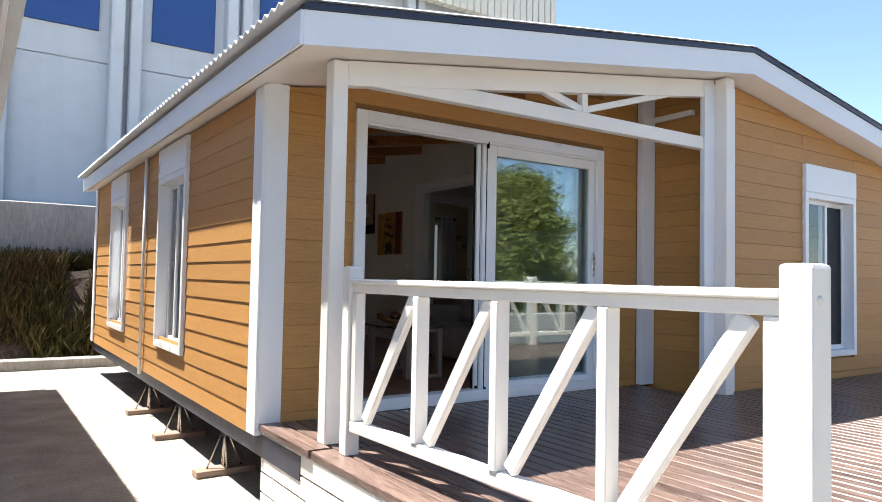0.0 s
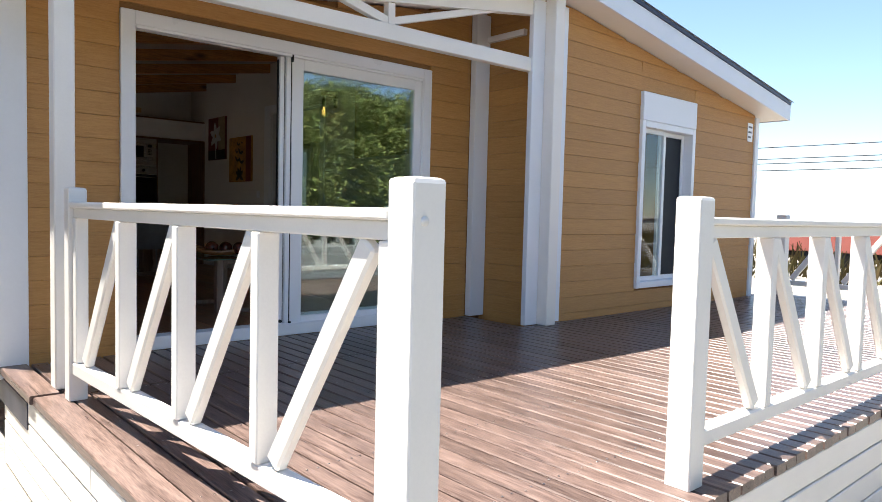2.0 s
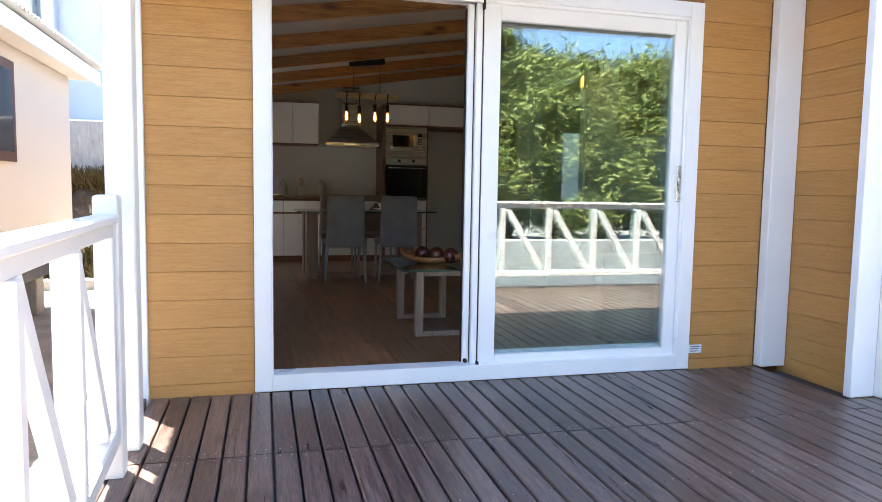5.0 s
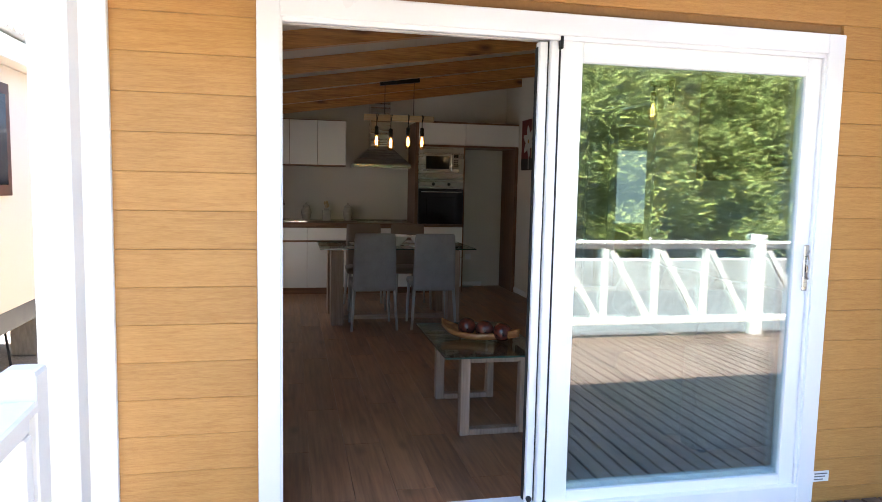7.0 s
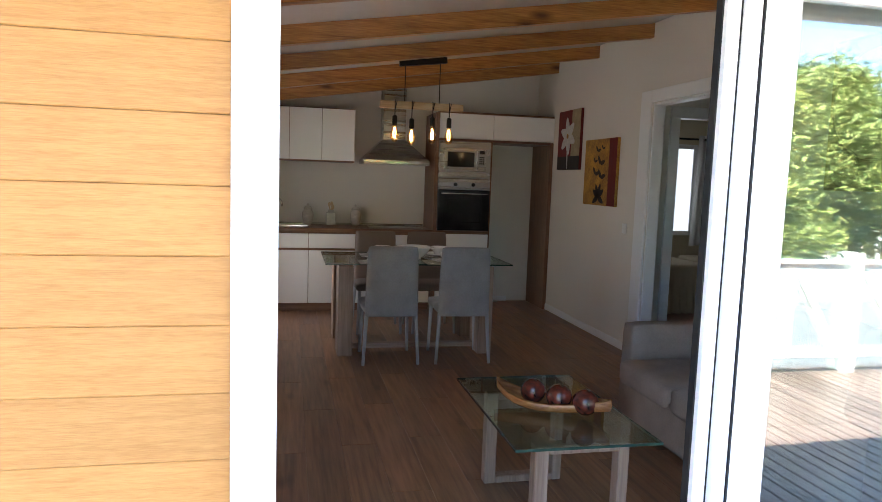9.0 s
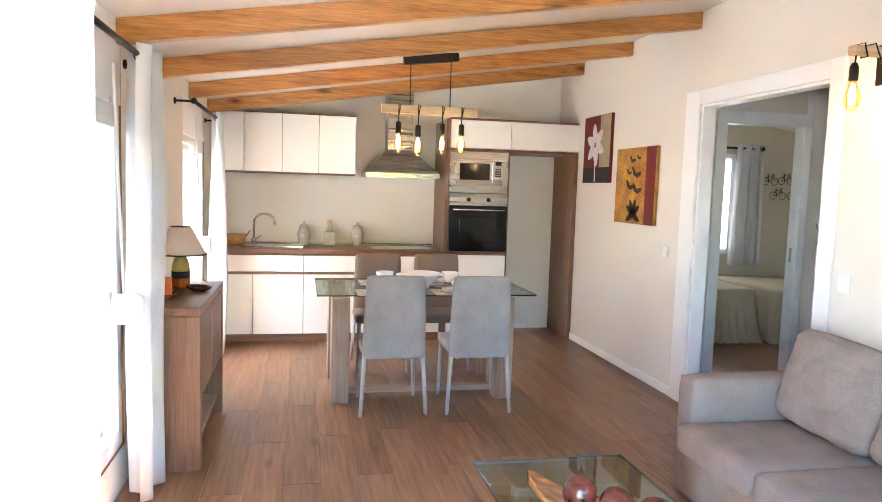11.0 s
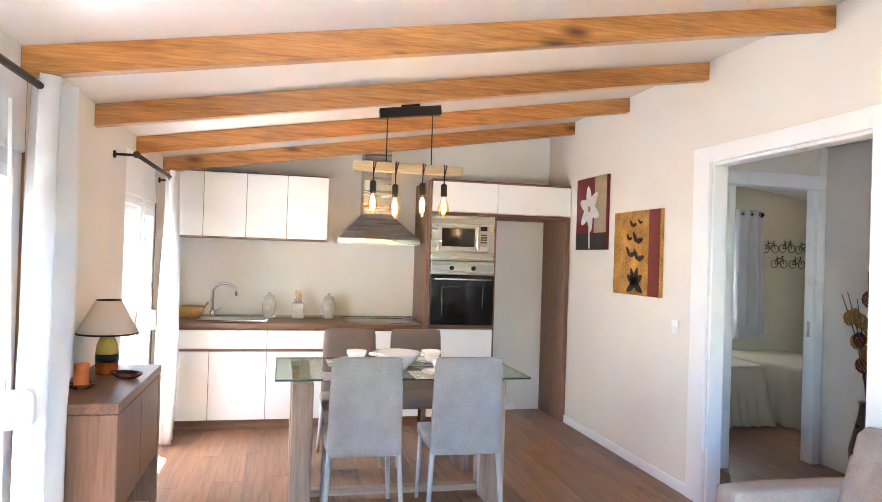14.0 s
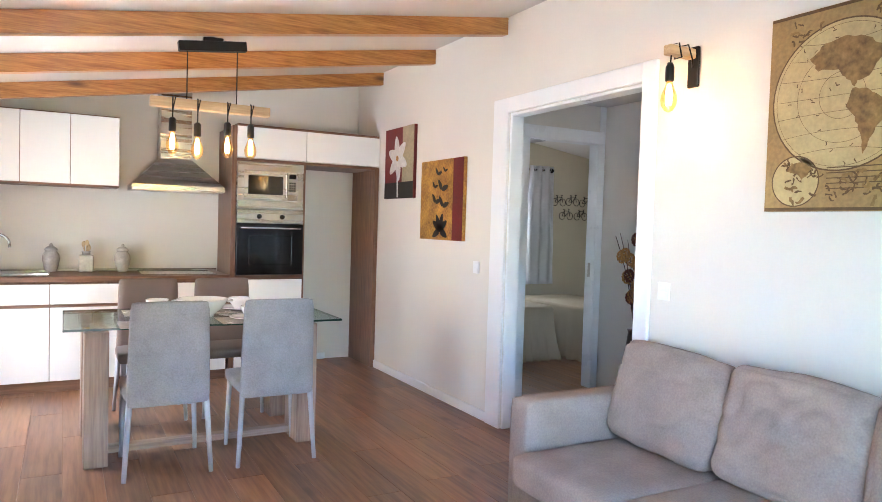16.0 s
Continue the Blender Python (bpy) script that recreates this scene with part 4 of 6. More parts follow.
def jar(x, y, z=0.931):
    t = thing("ginger_jar", "small grey glazed lidded jar on the worktop", "jar", (x, y, z), "worktop jars")
    part("body", lathe([(0.038, 0), (0.05, 0.03), (0.064, 0.10), (0.062, 0.135), (0.045, 0.165), (0.04, 0.175)], 20), CERAMIC, t)
    part("lid", lathe([(0.048, 0.176), (0.046, 0.19), (0.03, 0.205), (0.012, 0.212), (0.014, 0.225), (0.004, 0.236)], 20), CERAMIC, t)


jar(0.31, 6.38)
jar(0.84, 6.38)
ut = thing("utensil_pot", "square grey pot holding wooden utensils", "pot", (0.565, 6.38, 0.931))
part("pot", joined(box(-0.055, 0.055, -0.045, 0.045, 0, 0.14, 0.012, 3), lathe([(0.03, 0.14), (0.03, 0.165), (0.036, 0.17)], 16)), CERAMIC, ut)
for i, (dx, dy, h) in enumerate(((-0.02, 0.0, 0.27), (0.015, 0.01, 0.25), (0.005, -0.012, 0.28), (0.02, 0.0, 0.24))):
    part("utensil", joined(tube([(0, 0, 0.1), (dx, dy, h - 0.05)], 0.006), ball(0.016, (dx, dy, h - 0.04), (1, 0.5, 1.6), 2)), PALEWOOD, ut, "wooden spoon")
bk = thing("basket", "round wicker basket with a handle on the worktop", "basket", (-0.36, 6.30, 0.931))
part("bowl", lathe([(0.085, 0.0), (0.115, 0.05), (0.13, 0.10), (0.122, 0.10), (0.108, 0.05), (0.08, 0.012)], 28), WICKER, bk)
part("handle", tube([(0.125 + 0.03 * math.sin(a * math.pi / 8), 0.05 * math.cos(a * math.pi / 8), 0.09 + 0.05 * math.sin(a * math.pi / 8)) for a in range(9)], 0.006), WICKER, bk)
solid("floor_vent", box(2.42, 2.56, 6.38, 6.47, FLOOR, FLOOR + 0.012, 0.002), STEEL, "small metal floor vent in the fridge niche", "vent")
sk = thing("socket", "white wall socket in the fridge niche", "socket", (2.50, KB, 0.45))
part("plate", box(-0.04, 0.04, -0.012, 0, -0.04, 0.04, 0.003), PVC, sk)

# ---- dining ----
table = thing("dining_table", "glass topped dining table on pale oak slab legs", "table", (1.19, 4.47, FLOOR))
tabletop = part("tabletop", box(-0.79, 0.77, -0.38, 0.48, 0.735, 0.747, 0.003), TOPGLASS, table, "clear glass top")
tabletop.visible_shadow = False


def glass_edge(parent, x0, x1, y0, y1, z0, z1):
    """The green polished edge round a glass top."""
    for a in ((x0 - 0.004, x1 + 0.004, y0 - 0.004, y0 - 0.0005), (x0 - 0.004, x1 + 0.004, y1 + 0.0005, y1 + 0.004), (x0 - 0.004, x0 - 0.0005, y0, y1), (x1 + 0.0005, x1 + 0.004, y0, y1)):
        part("polished_edge", box(*a, z0, z1, 0), GLASSEDGE, parent, "green polished glass edge")


glass_edge(tabletop, -0.79, 0.77, -0.38, 0.48, 0.735, 0.747)
for dx in (-0.632, 0.532):
    for sy in (-1, 1):
        part("leg", box(dx - 0.06, dx + 0.06, sy * 0.31 - 0.13, sy * 0.31 + 0.13, 0.0, 0.733, 0.003), ASH_Z, table)
part("stretcher", box(-0.571, 0.471, -0.30, -0.24, 0.03, 0.07, 0.003), ASH_X, table)


def soft_box(sx, sy, sz, r=0.03, puff=0.0, cut=6):
    """A rounded cushion-like block centred on the origin."""
    b2 = bmesh.new()
    bmesh.ops.create_cube(b2, size=1.0)
    bmesh.ops.subdivide_edges(b2, edges=b2.edges[:], cuts=cut, use_grid_fill=True)
    for v in b2.verts:
        p = Vector((v.co.x * sx, v.co.y * sy, v.co.z * sz))
        c = Vector([max(-h + r, min(h - r, q)) for q, h in zip(p, (sx / 2, sy / 2, sz / 2))])
        d = p - c
        if d.length > 1e-6:
            k = [abs(q) > 1e-6 for q in d]
            p = c + d.normalized() * r
        u = [2 * q for q in v.co]
        bulge = (1 - u[0] ** 2) * (1 - u[1] ** 2) + (1 - u[1] ** 2) * (1 - u[2] ** 2) + (1 - u[0] ** 2) * (1 - u[2] ** 2)
        p += p.normalized() * puff * max(0, bulge) * 0.5
        v.co = p
    for f in b2.faces:
        f.smooth = True
    return b2


def moved(b2, *m):
    bmesh.ops.transform(b2, matrix=pose(*m), verts=b2.verts)
    return b2


TAUPE = material("taupe_chair_suede", (0.20, 0.155, 0.135), 0.7, vary=0.08, scale=5, bump=0.0006, bump_scale=200)


def dining_chair(cloth, label):
    t = thing("dining_chair", label, "chair", (0, 0, FLOOR), "chairs round the table")
    part("seat", moved(soft_box(0.43, 0.43, 0.07, 0.025, 0.006), 0, 0.0, 0.435), cloth, t)
    b2 = soft_box(0.40, 0.05, 0.55, 0.022, 0.003, 10)
    for v in b2.verts:
        v.co.x *= 1.0 + 0.07 * (0.5 - (v.co.z / 0.55 + 0.5))
    part("backrest", moved(b2, 0, -0.215, 0.65, 3), cloth, t)
    for sx in (-1, 1):
        part("leg", tube([(sx * 0.19, -0.20, 0.41), (sx * 0.215, -0.235, 0.0)], [0.016, 0.012], 8), GREYLEG, t, "grey metal rear leg")
        part("leg", tube([(sx * 0.185, 0.185, 0.41), (sx * 0.20, 0.20, 0.0)], [0.016, 0.012], 8), GREYLEG, t, "grey metal front leg")
    return t


chair = dining_chair(VELVET, "high-backed dining chair upholstered in grey suede with slim grey legs")
chair.matrix_basis = pose(0.89, 3.975, FLOOR)
copy_thing(chair, pose(1.465, 3.965, FLOOR, 0, 0, -1))
chair2 = dining_chair(TAUPE, "high-backed taupe dining chair on the kitchen side of the table")
chair2.matrix_basis = pose(0.93, 4.98, FLOOR, 0, 0, 180)
copy_thing(chair2, pose(1.44, 4.98, FLOOR, 0, 0, 181))
PLATE = [(0.0, 0.004), (0.07, 0.004), (0.11, 0.014), (0.135, 0.02), (0.135, 0.024), (0.11, 0.019), (0.07, 0.009), (0.0, 0.009)]
TZ = FLOOR + 0.7475
for i, (xx, yy) in enumerate(((0.87, 4.18), (1.42, 4.20), (0.93, 4.70), (1.45, 4.70))):
    solid("placemat", box(xx - 0.2, xx + 0.2, yy - 0.14, yy + 0.14, TZ, TZ + 0.003, 0), CERAMIC, "grey patterned placemat on the table", "placemat", "placemats")
    pl = solid("plate", lathe(PLATE, 28), PORCELAIN, "white porcelain plate on a placemat", "plate", "plates")
    pl.matrix_basis = pose(xx, yy, TZ + 0.001)
    bo = solid("bowl", lathe([(0.0, 0.0), (0.035, 0.0), (0.04, 0.01), (0.065, 0.05), (0.07, 0.075), (0.066, 0.075), (0.058, 0.048), (0.03, 0.014), (0, 0.012)], 28), PORCELAIN, "white porcelain bowl on a plate", "bowl", "bowls")
    bo.matrix_basis = pose(xx, yy, TZ + 0.011)
tu = thing("tureen", "white porcelain oval tureen with two handles", "serving dish", (1.17, 4.46, TZ))
part("body", moved(lathe([(0.0, 0.0), (0.07, 0.0), (0.075, 0.015), (0.12, 0.05), (0.15, 0.095), (0.155, 0.11), (0.147, 0.11), (0.115, 0.055), (0, 0.02)], 32), 0, 0, 0), PORCELAIN, tu)
for sx in (-1, 1):
    part("handle", tube([(sx * (0.145 + 0.035 * math.sin(a * math.pi / 6)), 0.05 * math.cos(a * math.pi / 6), 0.095) for a in range(7)], 0.008), PORCELAIN, tu)

# ---- pendant lamp ----
def filament(bulb, x, y, z):
    """Four glowing strands in a bulb."""
    for q in range(4):
        a = q * math.pi / 2 + 0.4
        c, s = math.cos(a), math.sin(a)
        part("filament", tube([(x + 0.004 * c, y + 0.004 * s, z - 0.19), (x + 0.014 * c, y + 0.014 * s, z - 0.235), (x + 0.010 * c, y + 0.010 * s, z - 0.282)], 0.0036, 6), FILAMENT, bulb)



pend = thing("pendant_lamp", "timber bar pendant with four amber filament bulbs on black cords", "pendant lamp", (1.205, 4.45, 2.10))
part("canopy", joined(moved(box(-0.205, 0.205, -0.03, 0.03, -0.03, 0.03), 0, 0, 0.375, 0, -7), box(-0.06, 0.06, -0.02, 0.02, 0.37, ceil_z(1.2) - 2.10 - 0.001, 0.002)), BLACK, pend, "black ceiling plate")
part("bar", box(-0.36, 0.36, -0.028, 0.028, -0.03, 0.03, 0.004), PALEWOOD, pend, "pale timber bar")
for sx in (-0.15, 0.15):
    part("cord", tube([(sx, 0, 0.03), (sx, 0, 0.36 + 0.12 * sx)], 0.004, 6), BLACK, pend)
for i, (sx, dz) in enumerate(((-0.235, 0.0), (-0.09, -0.02), (0.09, 0.0), (0.235, 0.0))):
    part("cord", tube([(sx, -0.034, -0.10 + dz), (sx, -0.036, 0.03), (sx + 0.005, 0.0, 0.04), (sx + 0.01, 0.036, 0.02), (sx + 0.012, 0.034, -0.035), (sx + 0.008, 0, -0.036), (sx + 0.004, -0.036, -0.03), (sx + 0.015, -0.036, 0.03), (sx + 0.02, 0.034, 0.035)], 0.0045, 6), BLACK, pend)
    part("socket", lathe([(0.012, -0.09), (0.021, -0.10), (0.022, -0.17), (0.018, -0.175)], 14, sx, -0.034, dz), BLACK, pend, "black bulb holder")
    bl = part("bulb", lathe([(0.014, -0.176), (0.019, -0.196), (0.034, -0.235), (0.038, -0.26), (0.034, -0.285), (0.020, -0.308), (0.004, -0.316)], 18, sx, -0.034, dz), BULBGLASS, pend, "lit amber bulb")
    filament(bl, sx, -0.034, dz)

# ---- sideboard and its things ----
SBZ = 0.855
sb = thing("sideboard", "walnut sideboard with open shelf standing below the window wall", "sideboard", (-0.375, 3.485, FLOOR))
part("end_panel", box(-0.17, 0.17, -0.495, -0.445, 0.0, SBZ - 0.046), WALNUT_Z, sb)
part("end_panel", box(-0.17, 0.17, 0.445, 0.495, 0.0, SBZ - 0.046), WALNUT_Z, sb)
part("top", box(-0.17, 0.172, -0.497, 0.497, SBZ - 0.045, SBZ), WALNUT_Y, sb)
part("body", box(-0.16, 0.146, -0.444, 0.444, 0.37, SBZ - 0.047, 0.001), WALNUT_Y, sb)
for k in range(2):
    part("door", box(0.147, 0.166, -0.440 + k * 0.442, -0.440 + k * 0.442 + 0.438, 0.38, SBZ - 0.052), WALNUT_Z, sb)
part("shelf", box(-0.16, 0.14, -0.444, 0.444, 0.10, 0.135), ASH_X, sb)
tl = thing("table_lamp", "table lamp with pink-beige cone shade and painted bottle base", "table lamp", (-0.415, 3.69, FLOOR + SBZ + 0.0005))
SHADE = material("dusky_pink_shade", (0.58, 0.46, 0.40), 0.85, vary=0.04, bump=0.0005, bump_scale=250)
AMBER = material("painted_amber_glass", (0.55, 0.13, 0.015), 0.12, vary=0.35, scale=22)
OCHRE = material("painted_ochre_glass", (0.58, 0.42, 0.12), 0.15, vary=0.2, scale=14)
part("base", lathe([(0.046, 0.0), (0.05, 0.012), (0.053, 0.06)], 24), AMBER, tl, "red and amber painted foot")
part("painted_band", lathe([(0.0532, 0.0602), (0.054, 0.075), (0.0535, 0.10)], 24), BLACK, tl, "black painted band")
part("neck", lathe([(0.0532, 0.1002), (0.048, 0.145), (0.036, 0.175), (0.020, 0.19)], 24), OCHRE, tl, "ochre painted shoulder")
part("stem", tube([(0, 0, 0.19), (0, 0, 0.25)], 0.008), CHROME, tl)
part("shade", lathe([(0.145, 0.20), (0.058, 0.365), (0.055, 0.365), (0.142, 0.20)], 32), SHADE, tl, "dusky pink cone shade")
part("shade_band", lathe([(0.1465, 0.198), (0.1450, 0.206), (0.141, 0.206), (0.141, 0.198)], 32), BLACK, tl)
part("shade_band", lathe([(0.0595, 0.361), (0.0585, 0.367), (0.055, 0.367), (0.055, 0.361)], 32), BLACK, tl)
DARKW = material("dark_lacquer_dish", (0.10, 0.03, 0.015), 0.25, vary=0.1)
DISH = [(0.0, 0.0), (0.045, 0.0), (0.08, 0.018), (0.085, 0.03), (0.076, 0.027), (0.04, 0.010), (0, 0.008)]
ds = solid("dish", lathe(DISH, 24), DARKW, "small dark brown oval dish on the sideboard", "dish")
ds.matrix_basis = pose(-0.295, 3.56, FLOOR + SBZ + 0.0005, 0, 0, -30) @ Matrix.Diagonal((1.0, 0.62, 1, 1))
ds2 = solid("dish", lathe(DISH, 24), DARKW, "small dark brown dish holding a candle", "dish")
ds2.matrix_basis = pose(-0.43, 3.31, FLOOR + SBZ + 0.0005) @ Matrix.Diagonal((0.72, 0.72, 0.8, 1))
WAX = material("orange_candle_wax", (0.55, 0.14, 0.03), 0.5, vary=0.1, scale=20)
cn = thing("candle", "short orange pillar candle in a dark dish", "candle", (-0.43, 3.31, FLOOR + SBZ + 0.0075))
part("wax", lathe([(0.030, 0.0), (0.031, 0.004), (0.031, 0.10), (0.026, 0.104), (0.0, 0.098)], 20), WAX, cn)
part("wick", tube([(0, 0, 0.098), (0.001, 0, 0.110)], 0.0012, 5), BLACK, cn)


# ---- curtains ----
def curtain(x, y0, y1, z0, z1, folds, amp, label, seed=0, flare=1.0):
    """A cloth hanging in folds along y."""
    b2 = bmesh.new()
    nu, nv = folds * 10, 24
    grid = []
    for j in range(nv + 1):
        s = j / nv
        row = []
        for i in range(nu + 1):
            u = i / nu
            w = 1.0 + (flare - 1.0) * (1 - s)
            y = y0 + (y1 - y0) * (0.5 + (u - 0.5) * w)
            a = amp * (0.75 + 0.5 * noise.noise(Vector((u * 3 + seed, s * 1.5, 0))))
            row.append(b2.verts.new((x + a * math.sin(u * folds * 2 * math.pi + 0.6 * noise.noise(Vector((u * 2, s * 2, seed)))), y + 0.01 * noise.noise(Vector((u * 6, s * 4, seed + 3))), z0 + (z1 - z0) * s)))
        grid.append(row)
    for p, q in zip(grid, grid[1:]):
        for k in range(nu):
            f = b2.faces.new((p[k], p[k + 1], q[k + 1], q[k]))
            f.smooth = True
    bmesh.ops.solidify(b2, geom=b2.faces[:], thickness=0.003)
    t = thing("curtain", label, "curtain", group="white curtains")
    part("cloth", b2, CURTAIN, t)
    for k in range(folds):
        yy = y0 + (y1 - y0) * (k + 0.5) / folds
        part("eyelet", tube([(x + 0.028 * math.cos(a * math.pi / 8), yy, z1 - 0.045 + 0.028 * math.sin(a * math.pi / 8)) for a in range(17)], 0.006, 6), CHROME, t, "metal eyelet")
    return t


def rod(x, y0, y1, z):
    t = thing("curtain_rod", "black metal curtain rod on wall brackets", "curtain rod", (x, y0, z), "curtain rods")
    part("bar", tube([(0, 0, 0), (0, y1 - y0, 0)], 0.013, 12), BLACK, t)
    for yy in (0.02, y1 - y0 - 0.02):
        part("finial", ball(0.022, (0, yy - 0.03 if yy < 0.1 else yy + 0.03, 0), (1, 1, 1), 2), BLACK, t)
        part("bracket", joined(tube([(X_IN - x + 0.002, yy, 0.0), (0, yy, 0.0)], 0.008), tube([(X_IN - x + 0.001, yy, 0.0), (X_IN - x + 0.012, yy, 0)], 0.022, 12)), BLACK, t)


XR = -0.42
rod(XR, 1.35, 2.98, 2.075)
rod(XR, 4.25, 5.75, 2.06)
curtain(XR, 2.62, 2.96, FLOOR + 0.02, 2.12, 2, 0.10, "white eyelet curtain drawn aside at the window", 1, 1.0)
curtain(XR, 5.42, 5.72, FLOOR + 0.02, 2.11, 2, 0.08, "white eyelet curtain drawn aside at the window", 5, 1.0)
curtain(XR, 1.36, 1.72, FLOOR + 0.02, 2.11, 2, 0.10, "white eyelet curtain drawn aside at the window", 9, 1.0)
# strap winders of the shutters
for yy, zz in ((2.62, 0.955), (4.98, 1.04)):
    t = thing("shutter_winder", "white plastic shutter strap winder beside the window", "winder", (X_IN, yy, zz), "shutter winders")
    part("case", moved(soft_box(0.14, 0.075, 0.135, 0.034, 0, 8), 0.085, 0, 0), PVC, t)
    part("hinge_plate", box(0.001, 0.02, -0.05, 0.02, -0.085, 0.085, 0.006), PVC, t)
    part("strap", beam((0.07, 0, 0.066), (0.03, 0.03, 2.03 - zz), 0.013, 0.0015, 0), CURTAIN, t)

# ---- sitting ----
sofa = thing("sofa", "taupe suede sofa with square arms and loose back cushions", "sofa", (2.53, 1.485, FLOOR))
part("base", moved(soft_box(0.84, 1.74, 0.26, 0.03, 0, 6), -0.02, 0.0, 0.18), SOFAFAB, sofa)
for sy in (-1, 1):
    part("armrest", moved(soft_box(0.82, 0.15, 0.575, 0.03, 0.004, 8), 0.055, sy * 0.946, 0.3125), SOFAFAB, sofa)
    part("foot", box(-0.28, -0.24, sy * 0.95 - 0.02, sy * 0.95 + 0.02, 0.0, 0.05), BLACK, sofa)
    part("foot", box(0.36, 0.40, sy * 0.95 - 0.02, sy * 0.95 + 0.02, 0.0, 0.05), BLACK, sofa)
part("backrest", moved(soft_box(0.12, 1.74, 0.48, 0.04, 0.004, 8), 0.385, 0.0, 0.47), SOFAFAB, sofa)
for k in (-1, 0, 1):
    part("seat_cushion", moved(soft_box(0.76, 0.574, 0.15, 0.04, 0.014, 10), -0.07, k * 0.578, 0.325), SOFAFAB, sofa)
    cs = soft_box(0.15, 0.56, 0.44, 0.045, 0.035, 30)
    for v in cs.verts:
        v.co += Vector((0.016, 0.008, 0.012)) * noise.noise(v.co * 6 + Vector((k * 5.0, 0, 0))) + Vector((0.006, 0, 0)) * noise.noise(v.co * 17)
        fold = 1 - abs(noise.noise(Vector((v.co.x * 3, v.co.y * 7 + v.co.z * 5, v.co.z * 6 - v.co.y * 4)) + Vector((k * 9.0, 3, 0)))) * 7
        v.co.x += 0.011 * max(0.0, fold) * (1 if v.co.x < 0 else -1)
    part("back_cushion", moved(cs, 0.19, k * 0.582, 0.625, (-2, 1, 2)[k + 1], 15, (2, -2, 1)[k + 1]), SOFAFAB, sofa, "plump creased taupe back cushion")

ct = thing("coffee_table", "glass coffee table on pale oak frame legs", "coffee table", (1.24, 1.37, FLOOR))
ctop = part("tabletop", box(-0.295, 0.30, -0.46, 0.465, 0.45, 0.46, 0.002), TOPGLASS, ct, "clear glass top")
ctop.visible_shadow = False
glass_edge(ctop, -0.295, 0.30, -0.46, 0.465, 0.45, 0.46)
for yy in (-0.385, 0.275):
    part("leg_frame", joined(box(-0.20, -0.145, yy - 0.03, yy + 0.03, 0, 0.448), box(0.145, 0.19, yy - 0.03, yy + 0.03, 0, 0.448), box(-0.144, 0.144, yy - 0.03, yy + 0.03, 0, 0.035), box(-0.144, 0.144, yy - 0.03, yy + 0.03, 0.413, 0.448)), ASH_Z, ct, "pale oak frame leg")
DISHWOOD = wood("polished_dish_wood", (0.42, 0.19, 0.06), (0.16, 0.05, 0.015), 0, 0.2, 8, 0.0003, 0.05)


def boat_dish(length, width, thick):
    """A long pointed dish whose tips rise and sweep to either side."""
    b2 = bmesh.new()
    rows2 = []
    n2 = 32
    for k in range(n2 + 1):
        u = -1 + 2 * k / n2
        half = width / 2 * (1 - abs(u) ** 2.2) + 0.006
        mid, rise = 0.035 * math.sin(u * math.pi * 0.9), 0.052 * u * u
        ring2 = []
        for q in range(9):
            a = math.pi * (q / 8)
            ring2.append((mid - half * math.cos(a), rise + 0.042 * (1 - math.sin(a) ** 0.7)))
        inner = [(mid + (y - mid) * 0.9, z + thick) for y, z in ring2[::-1]]
        rows2.append([b2.verts.new((u * length / 2, y, z)) for y, z in ring2 + inner])
    for p, q in zip(rows2, rows2[1:]):
        for k in range(len(p)):
            b2.faces.new((p[k], q[k], q[(k + 1) % len(p)], p[(k + 1) % len(p)]))
    b2.faces.new(rows2[0])
    b2.faces.new(rows2[-1][::-1])
    for fc in b2.faces:
        fc.smooth = True
    bmesh.ops.recalc_face_normals(b2, faces=b2.faces)
    return b2


bt = solid("boat_dish", boat_dish(0.54, 0.15, 0.009), DISHWOOD, "long polished wooden boat-shaped dish on the coffee table", "dish")
bt.matrix_basis = pose(1.235, 1.315, FLOOR + 0.461, 0, 0, -47)
MARBLED = material("red_black_marbled_ball", (0.20, 0.035, 0.018), 0.12, scale=22, bump=0.0004, bump_scale=40, second=(0.012, 0.008, 0.008))
for dx, dy in ((-0.055, 0.075), (0.03, -0.02), (0.115, -0.105)):
    o = solid("ornamental_ball", ball(0.056), MARBLED, "glossy dark red marbled ornamental ball in the dish", "ball", "ornamental balls")
    o.matrix_basis = pose(1.235 + dx, 1.315 + dy, FLOOR + 0.461 + 0.067)

# ---- on the walls ----
def canvas(name, y0, y1, z0, z1, mat, label, deep=0.03):
    t = thing(name, label, "picture", (X_ROOM, (y0 + y1) / 2, (z0 + z1) / 2))
    part("canvas", box(-deep, -0.001, -(y1 - y0) / 2, (y1 - y0) / 2, -(z1 - z0) / 2, (z1 - z0) / 2, 0.002), mat, t)
    return t


def flat(parent, name, pts, mat, x, label=""):
    """A flat painted shape on a wall picture; points in (toward the kitchen, up)."""
    return part(name, prism([(p[0], p[1]) for p in pts], "x", x - 0.0015, x), mat, parent, label)


def disc(cy, cz, r, n=20, sy=1.0):
    return [(cy + r * sy * math.cos(2 * math.pi * k / n), cz + r * math.sin(2 * math.pi * k / n)) for k in range(n)]


def petal(cy, cz, ang, length, width):
    out = []
    for k in range(14):
        a = 2 * math.pi * k / 14
        u, v = length / 2 + length / 2 * math.cos(a), width / 2 * math.sin(a) * (1.0 - 0.3 * math.cos(a))
        out.append((cy + u * math.cos(ang) - v * math.sin(ang), cz + u * math.sin(ang) + v * math.cos(ang)))
    return out


